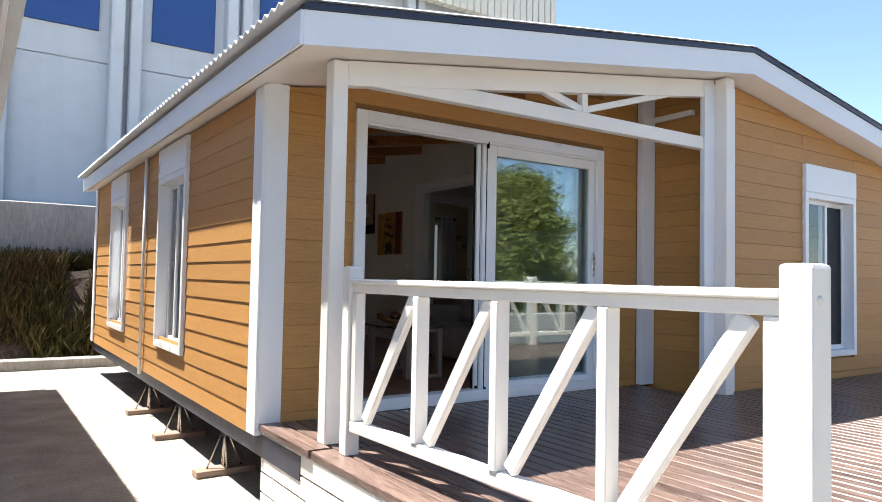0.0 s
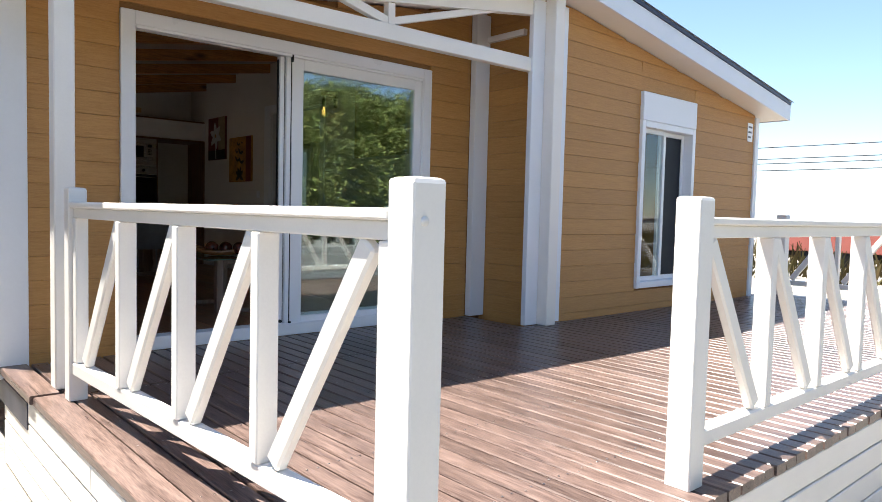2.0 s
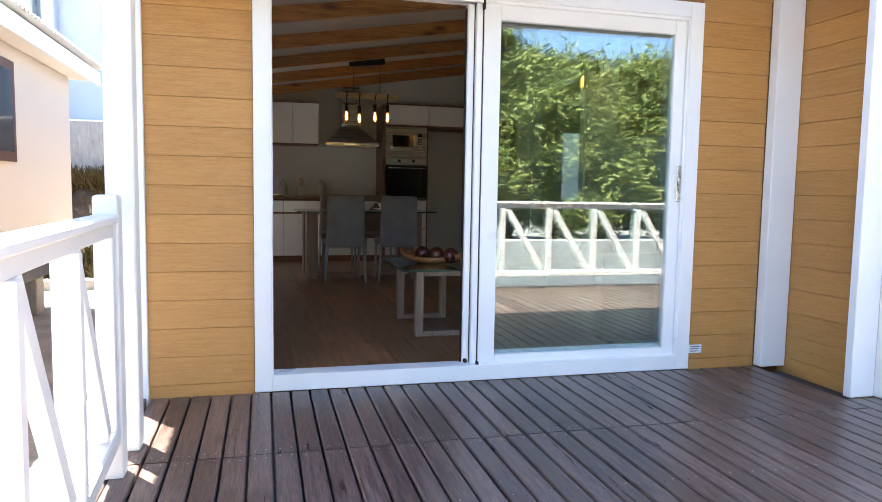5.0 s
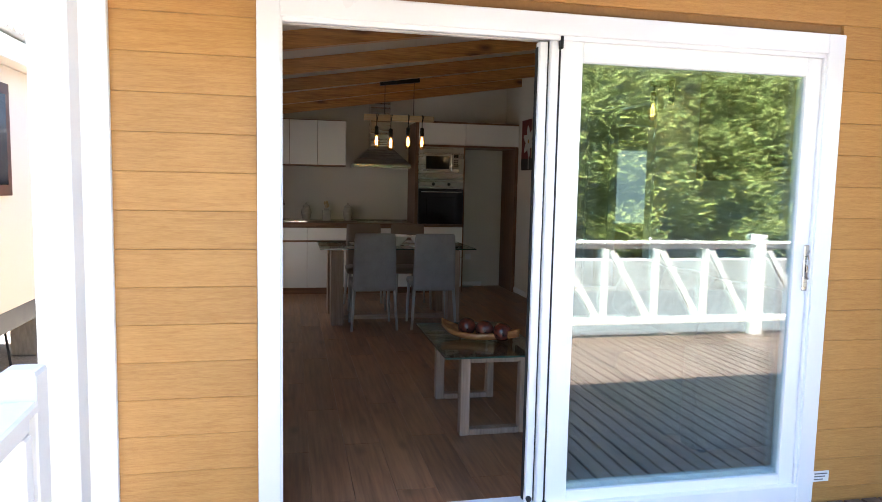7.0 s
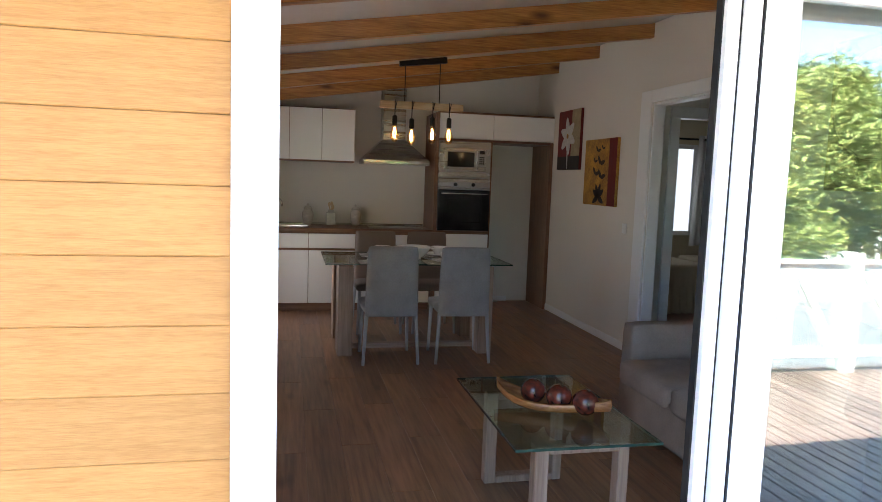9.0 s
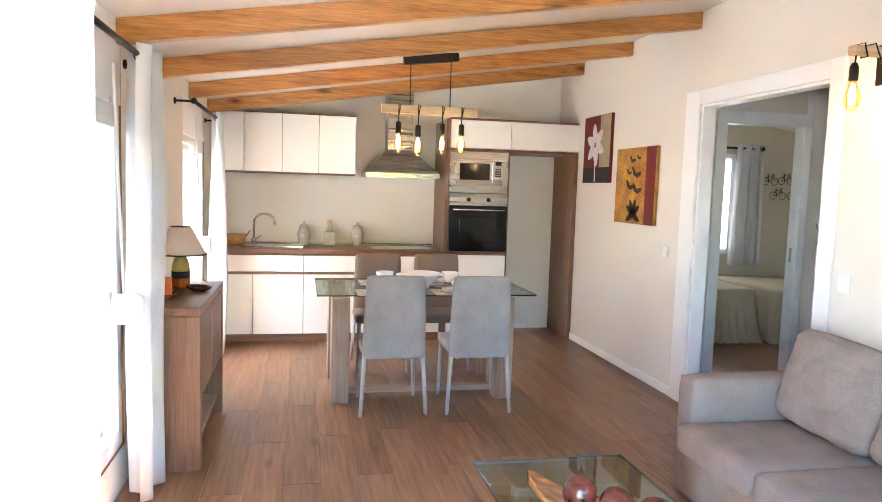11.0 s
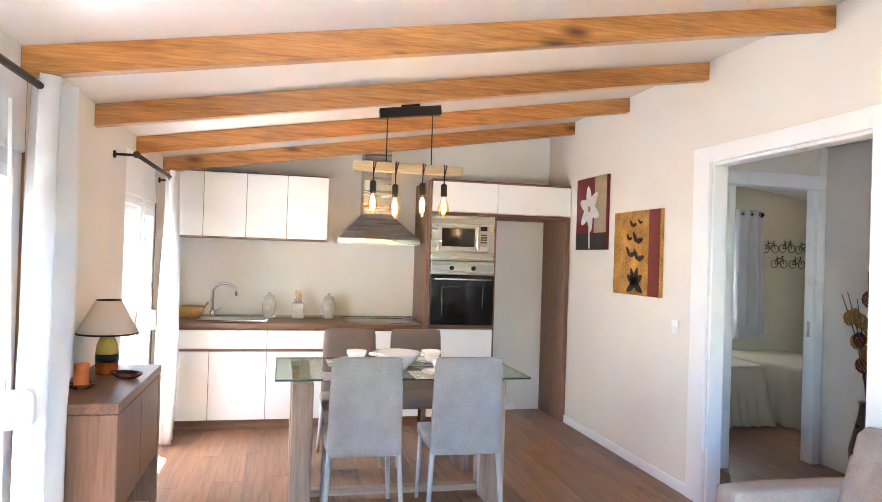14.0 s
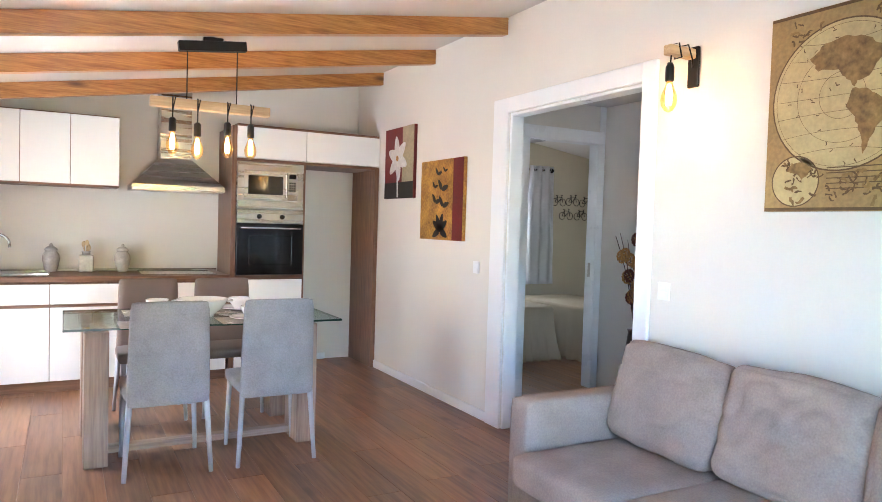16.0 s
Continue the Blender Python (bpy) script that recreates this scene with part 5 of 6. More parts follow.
RED = material("deep_red_paint", (0.17, 0.012, 0.012), 0.6, vary=0.15, scale=12)
DARKP = material("black_brown_paint", (0.02, 0.014, 0.012), 0.6, vary=0.2, scale=10)
PARCH = material("cream_script_paint", (0.45, 0.36, 0.22), 0.7, vary=0.18, scale=16)
PETAL = material("white_petal_paint", (0.70, 0.68, 0.66), 0.7, vary=0.15, scale=25)
GOLD = material("mottled_gold_paint", (0.62, 0.33, 0.05), 0.5, vary=0.32, scale=9, second=(0.16, 0.06, 0.012))
c1 = canvas("flower_picture", 5.15, 5.735, 1.63, 2.25, RED, "canvas with a white lily on a red ground")
flat(c1, "painted_panel", [(-0.29, -0.31), (0.29, -0.31), (0.29, -0.17), (-0.29, -0.17)], DARKP, -0.0305)
flat(c1, "painted_panel", [(-0.29, -0.168), (-0.07, -0.168), (-0.07, 0.308), (-0.29, 0.308)], PARCH, -0.0305)
for k in range(6):
    flat(c1, "petal", petal(0.02, 0.04, radians(60 * k + 20), 0.20, 0.10), PETAL, -0.033 - 0.0004 * k)
flat(c1, "flower_heart", disc(0.02, 0.04, 0.025), GOLD, -0.0365)
flat(c1, "stem", [(0.0, -0.30), (0.02, -0.30), (0.035, -0.05), (0.015, -0.05)], PETAL, -0.0325)
c2 = canvas("leaf_picture", 4.315, 5.0, 1.29, 1.915, GOLD, "canvas with dark leaves on a gold and red ground")
flat(c2, "painted_panel", [(-0.34, -0.31), (-0.19, -0.31), (-0.19, 0.311), (-0.34, 0.311)], RED, -0.0305)
for cy, cz, r in ((0.05, 0.20, 0.03), (-0.06, 0.22, 0.02), (-0.02, 0.08, 0.045), (0.08, -0.02, 0.04), (-0.04, -0.05, 0.045), (0.10, 0.10, 0.025)):
    for s in (0, 1):
        flat(c2, "leaf", petal(cy, cz, 0.9 + 2.0 * s, r * 2.2, r * 0.9), DARKP, -0.0325 - 0.0004 * s)
for ang in (0.5, 1.1, 1.9, 2.6, 3.6, 5.8):
    flat(c2, "leaf", petal(0.0, -0.23, ang, 0.13, 0.055), DARKP, -0.0332)
MAPP = material("antique_map_paper", (0.42, 0.27, 0.10), 0.7, vary=0.2, scale=5, dirt=0.35)
MAPL = material("pale_map_hemisphere", (0.55, 0.42, 0.20), 0.7, vary=0.14, scale=9)
INK = material("brown_ink", (0.16, 0.09, 0.035), 0.8, vary=0.2, scale=20)
LAND = material("tan_land_print", (0.34, 0.20, 0.07), 0.8, vary=0.3, scale=22)
mpc = canvas("world_map", 0.62, 1.83, 1.50, 2.29, MAPP, "antique brown world map print on canvas")


def ring(parent, cy, cz, r, w, x, name="ring"):
    b2 = bmesh.new()
    n2 = 48
    a2 = [b2.verts.new((x, cy + r * math.cos(2 * math.pi * k / n2), cz + r * math.sin(2 * math.pi * k / n2))) for k in range(n2)]
    c3 = [b2.verts.new((x, cy + (r - w) * math.cos(2 * math.pi * k / n2), cz + (r - w) * math.sin(2 * math.pi * k / n2))) for k in range(n2)]
    for k in range(n2):
        b2.faces.new((a2[k], c3[k], c3[(k + 1) % n2], a2[(k + 1) % n2]))
    return part(name, b2, INK, parent)


LANDS = (
    [(0.03, 0.20), (-0.05, 0.215), (-0.12, 0.20), (-0.20, 0.14), (-0.17, 0.10), (-0.14, 0.05), (-0.10, 0.04), (-0.09, 0.015), (-0.06, 0.05), (-0.02, 0.09), (0.06, 0.10), (0.09, 0.15)],
    [(-0.08, 0.015), (-0.13, 0.01), (-0.18, -0.03), (-0.22, -0.07), (-0.18, -0.13), (-0.15, -0.18), (-0.13, -0.24), (-0.12, -0.17), (-0.10, -0.11), (-0.06, -0.05)])


def coast(pts, seed):
    """Roughen an outline like a printed coast."""
    out = []
    for k, p in enumerate(pts):
        q = pts[(k + 1) % len(pts)]
        for f in (0.0, 0.25, 0.5, 0.75):
            a, c = p[0] + (q[0] - p[0]) * f, p[1] + (q[1] - p[1]) * f
            out.append((a + 0.009 * noise.noise(Vector((a * 60, c * 60, seed))), c + 0.009 * noise.noise(Vector((a * 60, c * 60, seed + 9)))))
    return out


for s in (1, -1):
    cy = s * 0.295
    flat(mpc, "hemisphere", disc(cy, 0.045, 0.285, 48), MAPL, -0.0315)
    ring(mpc, cy, 0.045, 0.288, 0.006, -0.0332)
    for k in (0.09, 0.18, 0.27):
        ring(mpc, cy, 0.045, k, 0.0015, -0.0333)
    for poly in LANDS:
        flat(mpc, "land", [(cy + s * (p[0] + 0.04), p[1] + 0.05) for p in coast(poly, s)], LAND, -0.0345)
    flat(mpc, "small_globe", disc(s * 0.47, -0.275, 0.10, 32), MAPL, -0.0315)
    ring(mpc, s * 0.47, -0.275, 0.102, 0.005, -0.0332)
    flat(mpc, "land", [(s * 0.47 + s * p[0] * 0.35, -0.275 + p[1] * 0.35) for p in coast(LANDS[0], 4)], LAND, -0.0345)
    for dz in (0.0, 0.02, 0.04, 0.06, 0.08):
        flat(mpc, "print_line", [(s * 0.12, -0.31 + dz), (s * 0.34, -0.31 + dz), (s * 0.34, -0.306 + dz), (s * 0.12, -0.306 + dz)], INK, -0.032)
def print_line(parent, cy, cz, r, z0, bend, w=0.0016):
    """A printed parallel inside a hemisphere, bending like a bow."""
    b2 = bmesh.new()
    rows2 = []
    for k in range(25):
        u = -r + 2 * r * k / 24
        v = z0 + bend * u * u / r
        if u * u + v * v < r * r * 0.98:
            rows2.append((b2.verts.new((-0.0334, cy + u, cz + v)), b2.verts.new((-0.0334, cy + u, cz + v + w))))
    for p, q in zip(rows2, rows2[1:]):
        b2.faces.new((p[0], q[0], q[1], p[1]))
    return part("print_line", b2, INK, parent)


def marks(parent, count, inside, size, seed, mat):
    """Small printed scribbles scattered on the map."""
    rnd2 = random.Random(seed)
    b2 = bmesh.new()
    while count:
        y, z = rnd2.uniform(-0.52, 0.52), rnd2.uniform(-0.34, 0.34)
        on = any((y - s2 * 0.295) ** 2 + (z - 0.045) ** 2 < 0.275 ** 2 for s2 in (1, -1))
        off = all((y - s2 * 0.295) ** 2 + (z - 0.045) ** 2 > 0.295 ** 2 for s2 in (1, -1)) and abs(z) > 0.14
        if not (on if inside else off):
            continue
        count -= 1
        n2 = 5
        a0, y1, z1 = rnd2.uniform(0, 6.28), y, z
        prev = None
        for k in range(n2):
            a0 += rnd2.uniform(-0.9, 0.9)
            w = size * 0.13 * rnd2.uniform(0.4, 1.0)
            pair = (b2.verts.new((-0.0348, y1 - w * math.sin(a0), z1 + w * math.cos(a0))), b2.verts.new((-0.0348, y1 + w * math.sin(a0), z1 - w * math.cos(a0))))
            if prev:
                b2.faces.new((prev[0], pair[0], pair[1], prev[1]))
            prev = pair
            y1, z1 = y1 + size / n2 * math.cos(a0), z1 + size / n2 * math.sin(a0)
    return tagged(part("engraving", b2, mat, parent, "fine brown engraved marks"), kind="stuff")


for s in (1, -1):
    for z0, bend in ((-0.20, -0.16), (-0.13, -0.10), (-0.06, -0.05), (0.0, 0.0), (0.07, 0.05), (0.14, 0.11), (0.20, 0.17)):
        print_line(mpc, s * 0.295, 0.045, 0.283, z0, bend)
marks(mpc, 90, True, 0.020, 3, INK)
marks(mpc, 170, False, 0.038, 5, INK)
marks(mpc, 60, False, 0.055, 8, LAND)
ring(mpc, 0.0, -0.275, 0.05, 0.012, -0.0332)
flat(mpc, "border", [(-0.60, -0.392), (0.60, -0.392), (0.60, -0.380), (-0.60, -0.380)], INK, -0.0318)
flat(mpc, "border", [(-0.60, 0.380), (0.60, 0.380), (0.60, 0.392), (-0.60, 0.392)], INK, -0.0318)

wlp = thing("wall_lamp", "wall lamp with pale timber arm and lit filament bulb", "wall lamp", (X_ROOM, 2.25, 2.18))
part("back_plate", box(-0.02, -0.001, -0.03, 0.03, -0.095, 0.095), BLACK, wlp, "black back plate")
part("arm", box(-0.19, -0.021, -0.022, 0.022, 0.035, 0.08, 0.004), PALEWOOD, wlp, "pale timber arm")
part("cord", tube([(-0.02, 0, 0.0), (-0.05, -0.025, 0.03), (-0.08, -0.026, 0.09), (-0.10, 0.026, 0.085), (-0.11, 0.026, 0.03), (-0.12, -0.026, 0.028), (-0.14, -0.026, 0.09), (-0.155, 0.0, 0.085), (-0.165, -0.0, -0.02)], 0.004, 6), BLACK, wlp)
part("socket", lathe([(0.012, 0.02), (0.02, 0.0), (0.021, -0.06), (0.017, -0.065)], 14, -0.165, 0, -0.02), BLACK, wlp)
filament(part("bulb", lathe([(0.014, -0.066), (0.019, -0.086), (0.034, -0.125), (0.038, -0.15), (0.034, -0.175), (0.020, -0.198), (0.004, -0.206)], 18, -0.165, 0, -0.02), BULBGLASS, wlp, "lit amber bulb"), -0.165, 0, 0.09)
wl2 = new("wall_lamp_light", bpy.data.lights.new("wall_lamp_light", "POINT"))
wl2.data.energy, wl2.data.color, wl2.data.shadow_soft_size = 0.022, (1.0, 0.66, 0.30), 0.03
wl2.location = (X_ROOM - 0.165, 2.25, 2.18 - 0.29)
for i, sx in enumerate((-0.235, -0.09, 0.09, 0.235)):
    o = new("pendant_light", bpy.data.lights.new("pendant_light", "POINT"))
    o.data.energy, o.data.color, o.data.shadow_soft_size = 0.009, (1.0, 0.66, 0.30), 0.03
    o.location = (1.205 + sx, 4.416, 1.755)


def switch(y, z, rows):
    t = thing("light_switch", "white double light switch on the wall", "switch", (X_ROOM, y, z), "light switches")
    part("plate", box(-0.011, -0.001, -0.038, 0.038, -0.044, 0.044, 0.003), PVC, t)
    for k in range(rows):
        part("rocker", box(-0.016, -0.0112, -0.026, 0.026, -0.034 + k * 0.035, -0.001 + k * 0.035, 0.002), PVC, t)


switch(4.14, 1.11, 1)
switch(2.38, 1.11, 2)

# ---- hall and bedroom things ----
VASE = material("dark_vase", (0.05, 0.025, 0.02), 0.3, vary=0.1)
fl = thing("dried_flowers", "tall dark vase of dried ochre berry stems", "vase", (4.20, 3.78, FLOOR))
part("vase", lathe([(0.07, 0), (0.10, 0.10), (0.11, 0.30), (0.06, 0.52), (0.05, 0.60), (0.06, 0.62)], 20), VASE, fl)
BERRY = material("ochre_dried_berries", (0.55, 0.27, 0.07), 0.7, vary=0.3, scale=30)
RUST = material("rust_dried_leaf", (0.14, 0.035, 0.015), 0.8, vary=0.2)
random.seed(11)
for k in range(7):
    a = random.uniform(0, 6.28)
    tipx, tipy, h = -0.05 + 0.16 * math.cos(a), -0.02 + 0.16 * math.sin(a), random.uniform(0.95, 1.62)
    pts = [(tipx * (s / 6) ** 2, tipy * (s / 6) ** 2, 0.4 + (h - 0.4) * s / 6) for s in range(7)]
    part("stem", tube(pts, [0.006 - 0.0006 * s for s in range(7)], 6), VASE, fl, "dark dried stem")
    for j in (3, 4, 5):
        p = pts[j]
        bb = bmesh.new()
        for q in range(46):
            zz = 1 - 2 * (q + 0.5) / 46
            rr, aa = math.sqrt(1 - zz * zz), q * 2.39996
            add_to(bb, ball(0.0088, (p[0] + 0.034 * rr * math.cos(aa), p[1] + 0.034 * rr * math.sin(aa), p[2] + 0.046 * zz), (1, 1, 1), 1))
        part("seed_head", bb, BERRY if (k + j) % 3 else RUST, fl, "dried berry cluster")
LINEN = material("taupe_bed_linen", (0.40, 0.33, 0.23), 0.9, vary=0.06, scale=3, bump=0.001, bump_scale=120, spec=0.15)


def bed(x0, x1, y0, y1):
    t = thing("bed", "single bed under a taupe draped coverlet", "bed", ((x0 + x1) / 2, (y0 + y1) / 2, FLOOR), "twin beds")
    w, d = (x1 - x0) / 2, (y1 - y0) / 2
    b2 = bmesh.new()
    n2 = 140
    rows2 = []
    for zz, grow in ((0.55, -0.06), (0.56, -0.02), (0.53, 0.0), (0.36, 0.012), (0.18, 0.03), (0.015, 0.05)):
        r2 = []
        for k in range(n2):
            a = 2 * math.pi * k / n2
            cx, cy = math.cos(a), math.sin(a)
            m2 = max(abs(cx), abs(cy))
            sq = 1 / max(m2, 0.75)
            wob = grow * math.sin(a * 30 + 2 * math.sin(a * 5)) * (0.55 - zz) * 1.4
            r2.append(b2.verts.new(((w + grow + wob) * cx * sq, (d + grow + wob) * cy * sq, zz)))
        rows2.append(r2)
    b2.faces.new(rows2[0])
    for p, q in zip(rows2, rows2[1:]):
        for k in range(n2):
            b2.faces.new((p[k], q[k], q[(k + 1) % n2], p[(k + 1) % n2]))
    for f in b2.faces:
        f.smooth = True
    bmesh.ops.recalc_face_normals(b2, faces=b2.faces)
    part("coverlet", b2, LINEN, t)


bed(4.0, 4.90, 5.6, 6.7)
bed(5.06, 5.95, 5.42, 6.7)
rod_b = thing("curtain_rod", "black metal curtain rod on wall brackets", "curtain rod", (4.75, 6.80, 2.12), "curtain rods")
part("bar", tube([(-0.9, 0, 0), (0.92, 0, 0)], 0.013, 12), BLACK, rod_b)
part("finial", ball(0.03, (0.94, 0, 0), (1.4, 1, 1), 2), BLACK, rod_b)
bc = curtain(0.0, -0.18, 0.18, 0.0, 1.45, 3, 0.04, "white curtain hanging beside the bedroom window", 4, 1.25)
bc.matrix_basis = pose(5.53, 6.78, 0.72, 0, 0, 90)
wb = thing("window_4", "bright bedroom window with white frame", "window", kind="structure")
part("window_frame", joined(box(4.45, 4.51, 6.835, 6.859, 0.85, 2.05), box(5.32, 5.38, 6.835, 6.859, 0.85, 2.05), box(4.511, 5.319, 6.835, 6.859, 1.99, 2.05), box(4.511, 5.319, 6.835, 6.859, 0.85, 0.91)), PVC, wb)
DAY = glow("daylit_pane", (0.86, 0.93, 1.0), 0.06)
bw = new("bedroom_window_light", bpy.data.lights.new("bedroom_window_light", "AREA"))
bw.data.shape, bw.data.size, bw.data.size_y, bw.data.energy = "RECTANGLE", 0.8, 1.0, 0.055
bw.matrix_world = look((4.915, 6.82, 1.45), (4.9, 5.0, 0.9))
part("pane", box(4.512, 5.318, 6.845, 6.855, 0.912, 1.988, 0), DAY, wb)
art = thing("bicycle_wall_art", "black wire wall art of five bicycles", "wall art", (6.06, 6.855, 1.64))
for i, (dx, dz) in enumerate(((-0.20, 0.10), (0.02, 0.11), (0.24, 0.10), (-0.08, -0.07), (0.16, -0.07))):
    for wx in (-0.062, 0.062):
        part("wheel", tube([(dx + wx + 0.045 * math.cos(a * math.pi / 10), -0.01, dz + 0.045 * math.sin(a * math.pi / 10)) for a in range(21)], 0.004, 5), BLACK, art)
    part("bicycle_frame", joined(*[tube([(dx + p[0], -0.01, dz + p[1]), (dx + q[0], -0.01, dz + q[1])], 0.004, 5) for p, q in (((-0.062, 0), (-0.01, 0)), ((-0.01, 0), (0.045, 0.065)), ((-0.03, 0.065), (0.045, 0.065)), ((-0.03, 0.08), (-0.01, 0)), ((-0.062, 0), (-0.03, 0.065)), ((0.062, 0), (0.042, 0.085)), ((0.03, 0.088), (0.06, 0.09)), ((-0.045, 0.082), (-0.015, 0.082)))]), BLACK, art)

# ---- trees and far things ----
NEEDLE = material("pine_needles", (0.30, 0.32, 0.085), 0.7, vary=0.3, scale=1.2, second=(0.115, 0.145, 0.042), spec=0.2)
BARK = material("pine_bark", (0.12, 0.08, 0.055), 0.9, vary=0.25, scale=10, bump=0.01, bump_scale=20)


def tree(height, spread, clumps, seed, label):
    """A pine: a tapered trunk with limbs and a crown of many small tufts."""
    rnd = random.Random(seed)
    t = thing("pine_tree", label, "tree", group="pines")
    part("trunk", tube([(0.12 * math.sin(k * 0.9 + seed), 0.1 * math.cos(k * 0.7 + seed), height * 0.94 * k / 8) for k in range(9)], [0.16 * (1 - k / 9.5) for k in range(9)], 8), BARK, t)
    centres = []
    limbs = bmesh.new()
    for k in range(34):
        h = height * (0.14 + 0.80 * (k / 34) ** 0.9)
        a = k * 2.4 + rnd.uniform(-0.4, 0.4)
        reach = spread * (1.0 - 0.70 * ((h / height) - 0.15)) * rnd.uniform(0.55, 1.05)
        end = Vector((reach * math.cos(a), reach * math.sin(a), h + reach * rnd.uniform(0.15, 0.5)))
        add_to(limbs, tube([(0, 0, h), tuple(end * 0.5 + Vector((0, 0, h * 0.5 - 0.1))), tuple(end)], [0.05, 0.035, 0.012], 5))
        for s in (0.4, 0.6, 0.75, 0.9, 1.0):
            centres.append((Vector((0, 0, h)).lerp(end, s), 0.30 + 0.25 * s))
    centres.append((Vector((0, 0, height)), 0.5))
    part("limbs", limbs, BARK, t)
    verts, faces = [], []
    for k in range(clumps):
        c, r = centres[rnd.randrange(len(centres))]
        p = c + Vector((rnd.gauss(0, r * 0.6), rnd.gauss(0, r * 0.6), rnd.gauss(0, r * 0.5)))
        d = Vector((rnd.gauss(0, 1), rnd.gauss(0, 1), rnd.gauss(0.5, 0.8))).normalized()
        u = d.cross(Vector((rnd.gauss(0, 1), rnd.gauss(0, 1), rnd.gauss(0, 1)))).normalized()
        ln, wd = rnd.uniform(0.12, 0.30), rnd.uniform(0.012, 0.034)
        i = len(verts)
        verts += [p - u * wd, p + u * wd, p + d * ln + u * wd * 0.2, p + d * ln - u * wd * 0.2]
        faces.append((i, i + 1, i + 2, i + 3))
    me = bpy.data.meshes.new("crown")
    me.from_pydata([tuple(v) for v in verts], [], faces)
    me.materials.append(NEEDLE)
    o = new("crown", me)
    o.parent = t
    return t


pine = tree(5.2, 2.2, 62000, 3, "bushy green pine with a broad uneven crown")
pine.matrix_basis = pose(2.2, -13.5, GRADE)
pine2 = tree(5.7, 2.0, 62000, 8, "tall green pine with an open crown")
pine2.matrix_basis = pose(5.6, -14.0, GRADE)
for m in ((-1.0, -15.5, GRADE, 0, 0, 70), (9.4, -14.5, GRADE, 0, 0, 200), (-6.0, -15.0, GRADE, 0, 0, 130), (13.5, -15.5, GRADE, 0, 0, 10), (7.4, -12.9, GRADE, 0, 0, 310)):
    copy_thing(pine, pose(*m)).scale = (1.0, 1.0, 0.92)
for m in ((0.4, -17.5, GRADE, 0, 0, 40), (7.6, -17.0, GRADE, 0, 0, 140), (11.5, -18.0, GRADE, 0, 0, 260), (3.9, -18.5, GRADE, 0, 0, 300), (10.4, -12.8, GRADE, 0, 0, 95), (13.0, -13.2, GRADE, 0, 0, 220)):
    copy_thing(pine2, pose(*m)).scale = (1.0, 1.0, 0.86)
SCRUB = material("dry_scrub", (0.075, 0.08, 0.025), 0.8, vary=0.35, scale=1.5, second=(0.08, 0.045, 0.02), spec=0.2)


def scrub(name, label, x0, x1, y0, y1, zfun, count, size, seed, mat=SCRUB):
    rnd = random.Random(seed)
    verts, faces = [], []
    for k in range(count):
        x, y = rnd.uniform(x0, x1), rnd.uniform(y0, y1)
        if noise.noise(Vector((x * 0.9, y * 0.9, seed))) < -0.32:
            continue
        p = Vector((x, y, zfun(x, y)))
        d = Vector((rnd.gauss(0, 0.5), rnd.gauss(-0.2, 0.5), 1)).normalized()
        u = Vector((rnd.gauss(0, 1), rnd.gauss(0, 1), 0.2)).normalized()
        ln, wd = size * rnd.uniform(0.4, 1.3), size * rnd.uniform(0.03, 0.09)
        i = len(verts)
        verts += [p - u * wd, p + u * wd, p + d * ln + u * wd * 0.3, p + d * ln - u * wd * 0.3]
        faces.append((i, i + 1, i + 2, i + 3))
    me = bpy.data.meshes.new(name)
    me.from_pydata([tuple(v) for v in verts], [], faces)
    me.materials.append(mat)
    return tagged(new(name, me), label, "scrub", kind="stuff")


scrub("bank_scrub", "dry brown and green scrub on the bank", -12, 3, 8.0, 9.6, lambda x, y: GRADE + 1.55 * min(1.0, (y - 8.0) / 1.0), 42000, 0.3, 2)
scrub("bank_scrub", "green weeds along the foot of the wall", -12, 3, 9.3, 9.6, lambda x, y: 0.95, 5000, 0.35, 5)
scrub("yard_weeds", "low green weeds beyond the terrace", 16, 60, -26, 10, lambda x, y: GRADE, 16000, 0.7, 7)
# parapet, road and parked things in front of the terrace, seen mirrored in the door
solid("low_wall", box(-12, 26, -9.6, -9.3, GRADE, GRADE + 0.62, 0.02), CONCRETE, "low pale concrete wall across the yard", "wall", kind="structure")
ASPHALT = material("road_asphalt", (0.12, 0.12, 0.12), 0.9, vary=0.1, scale=2, bump=0.004, bump_scale=60)
solid("road", box(-60, 90, -12.2, -4.9, GRADE - 0.04, GRADE + 0.02, 0), ASPHALT, "grey asphalt road", "road", kind="structure")
REDS = material("faded_red_steel", (0.44, 0.13, 0.10), 0.55, vary=0.12, scale=2, dirt=0.3)
tr = thing("trailer", "faded red freight trailer parked beyond the terrace", "trailer", (24.0, -0.5, GRADE))
part("body", box(-1.2, 1.2, -6, 6, 0.5, 1.35, 0.03), REDS, tr)
part("chassis", box(-0.8, 0.8, -5.8, 5.8, 0.32, 0.49, 0.02), BLACK, tr)
for yy in (-5, -4, 4, 5):
    part("wheel", moved(tube([(-1.15, 0, 0), (1.15, 0, 0)], 0.3, 20), 0, yy, 0.3), RUBBER, tr)
cab_w = thing("power_line", "power cables on poles far beyond the yard", "power line")
for k, zz in enumerate((4.6, 5.2, 5.6, 6.6)):
    part("cable", tube([(60, -70 + s * 14, zz * 1.0 + 0.9 - 0.25 * math.sin(math.pi * s / 10)) for s in range(11)], 0.035, 4), BLACK, cab_w)
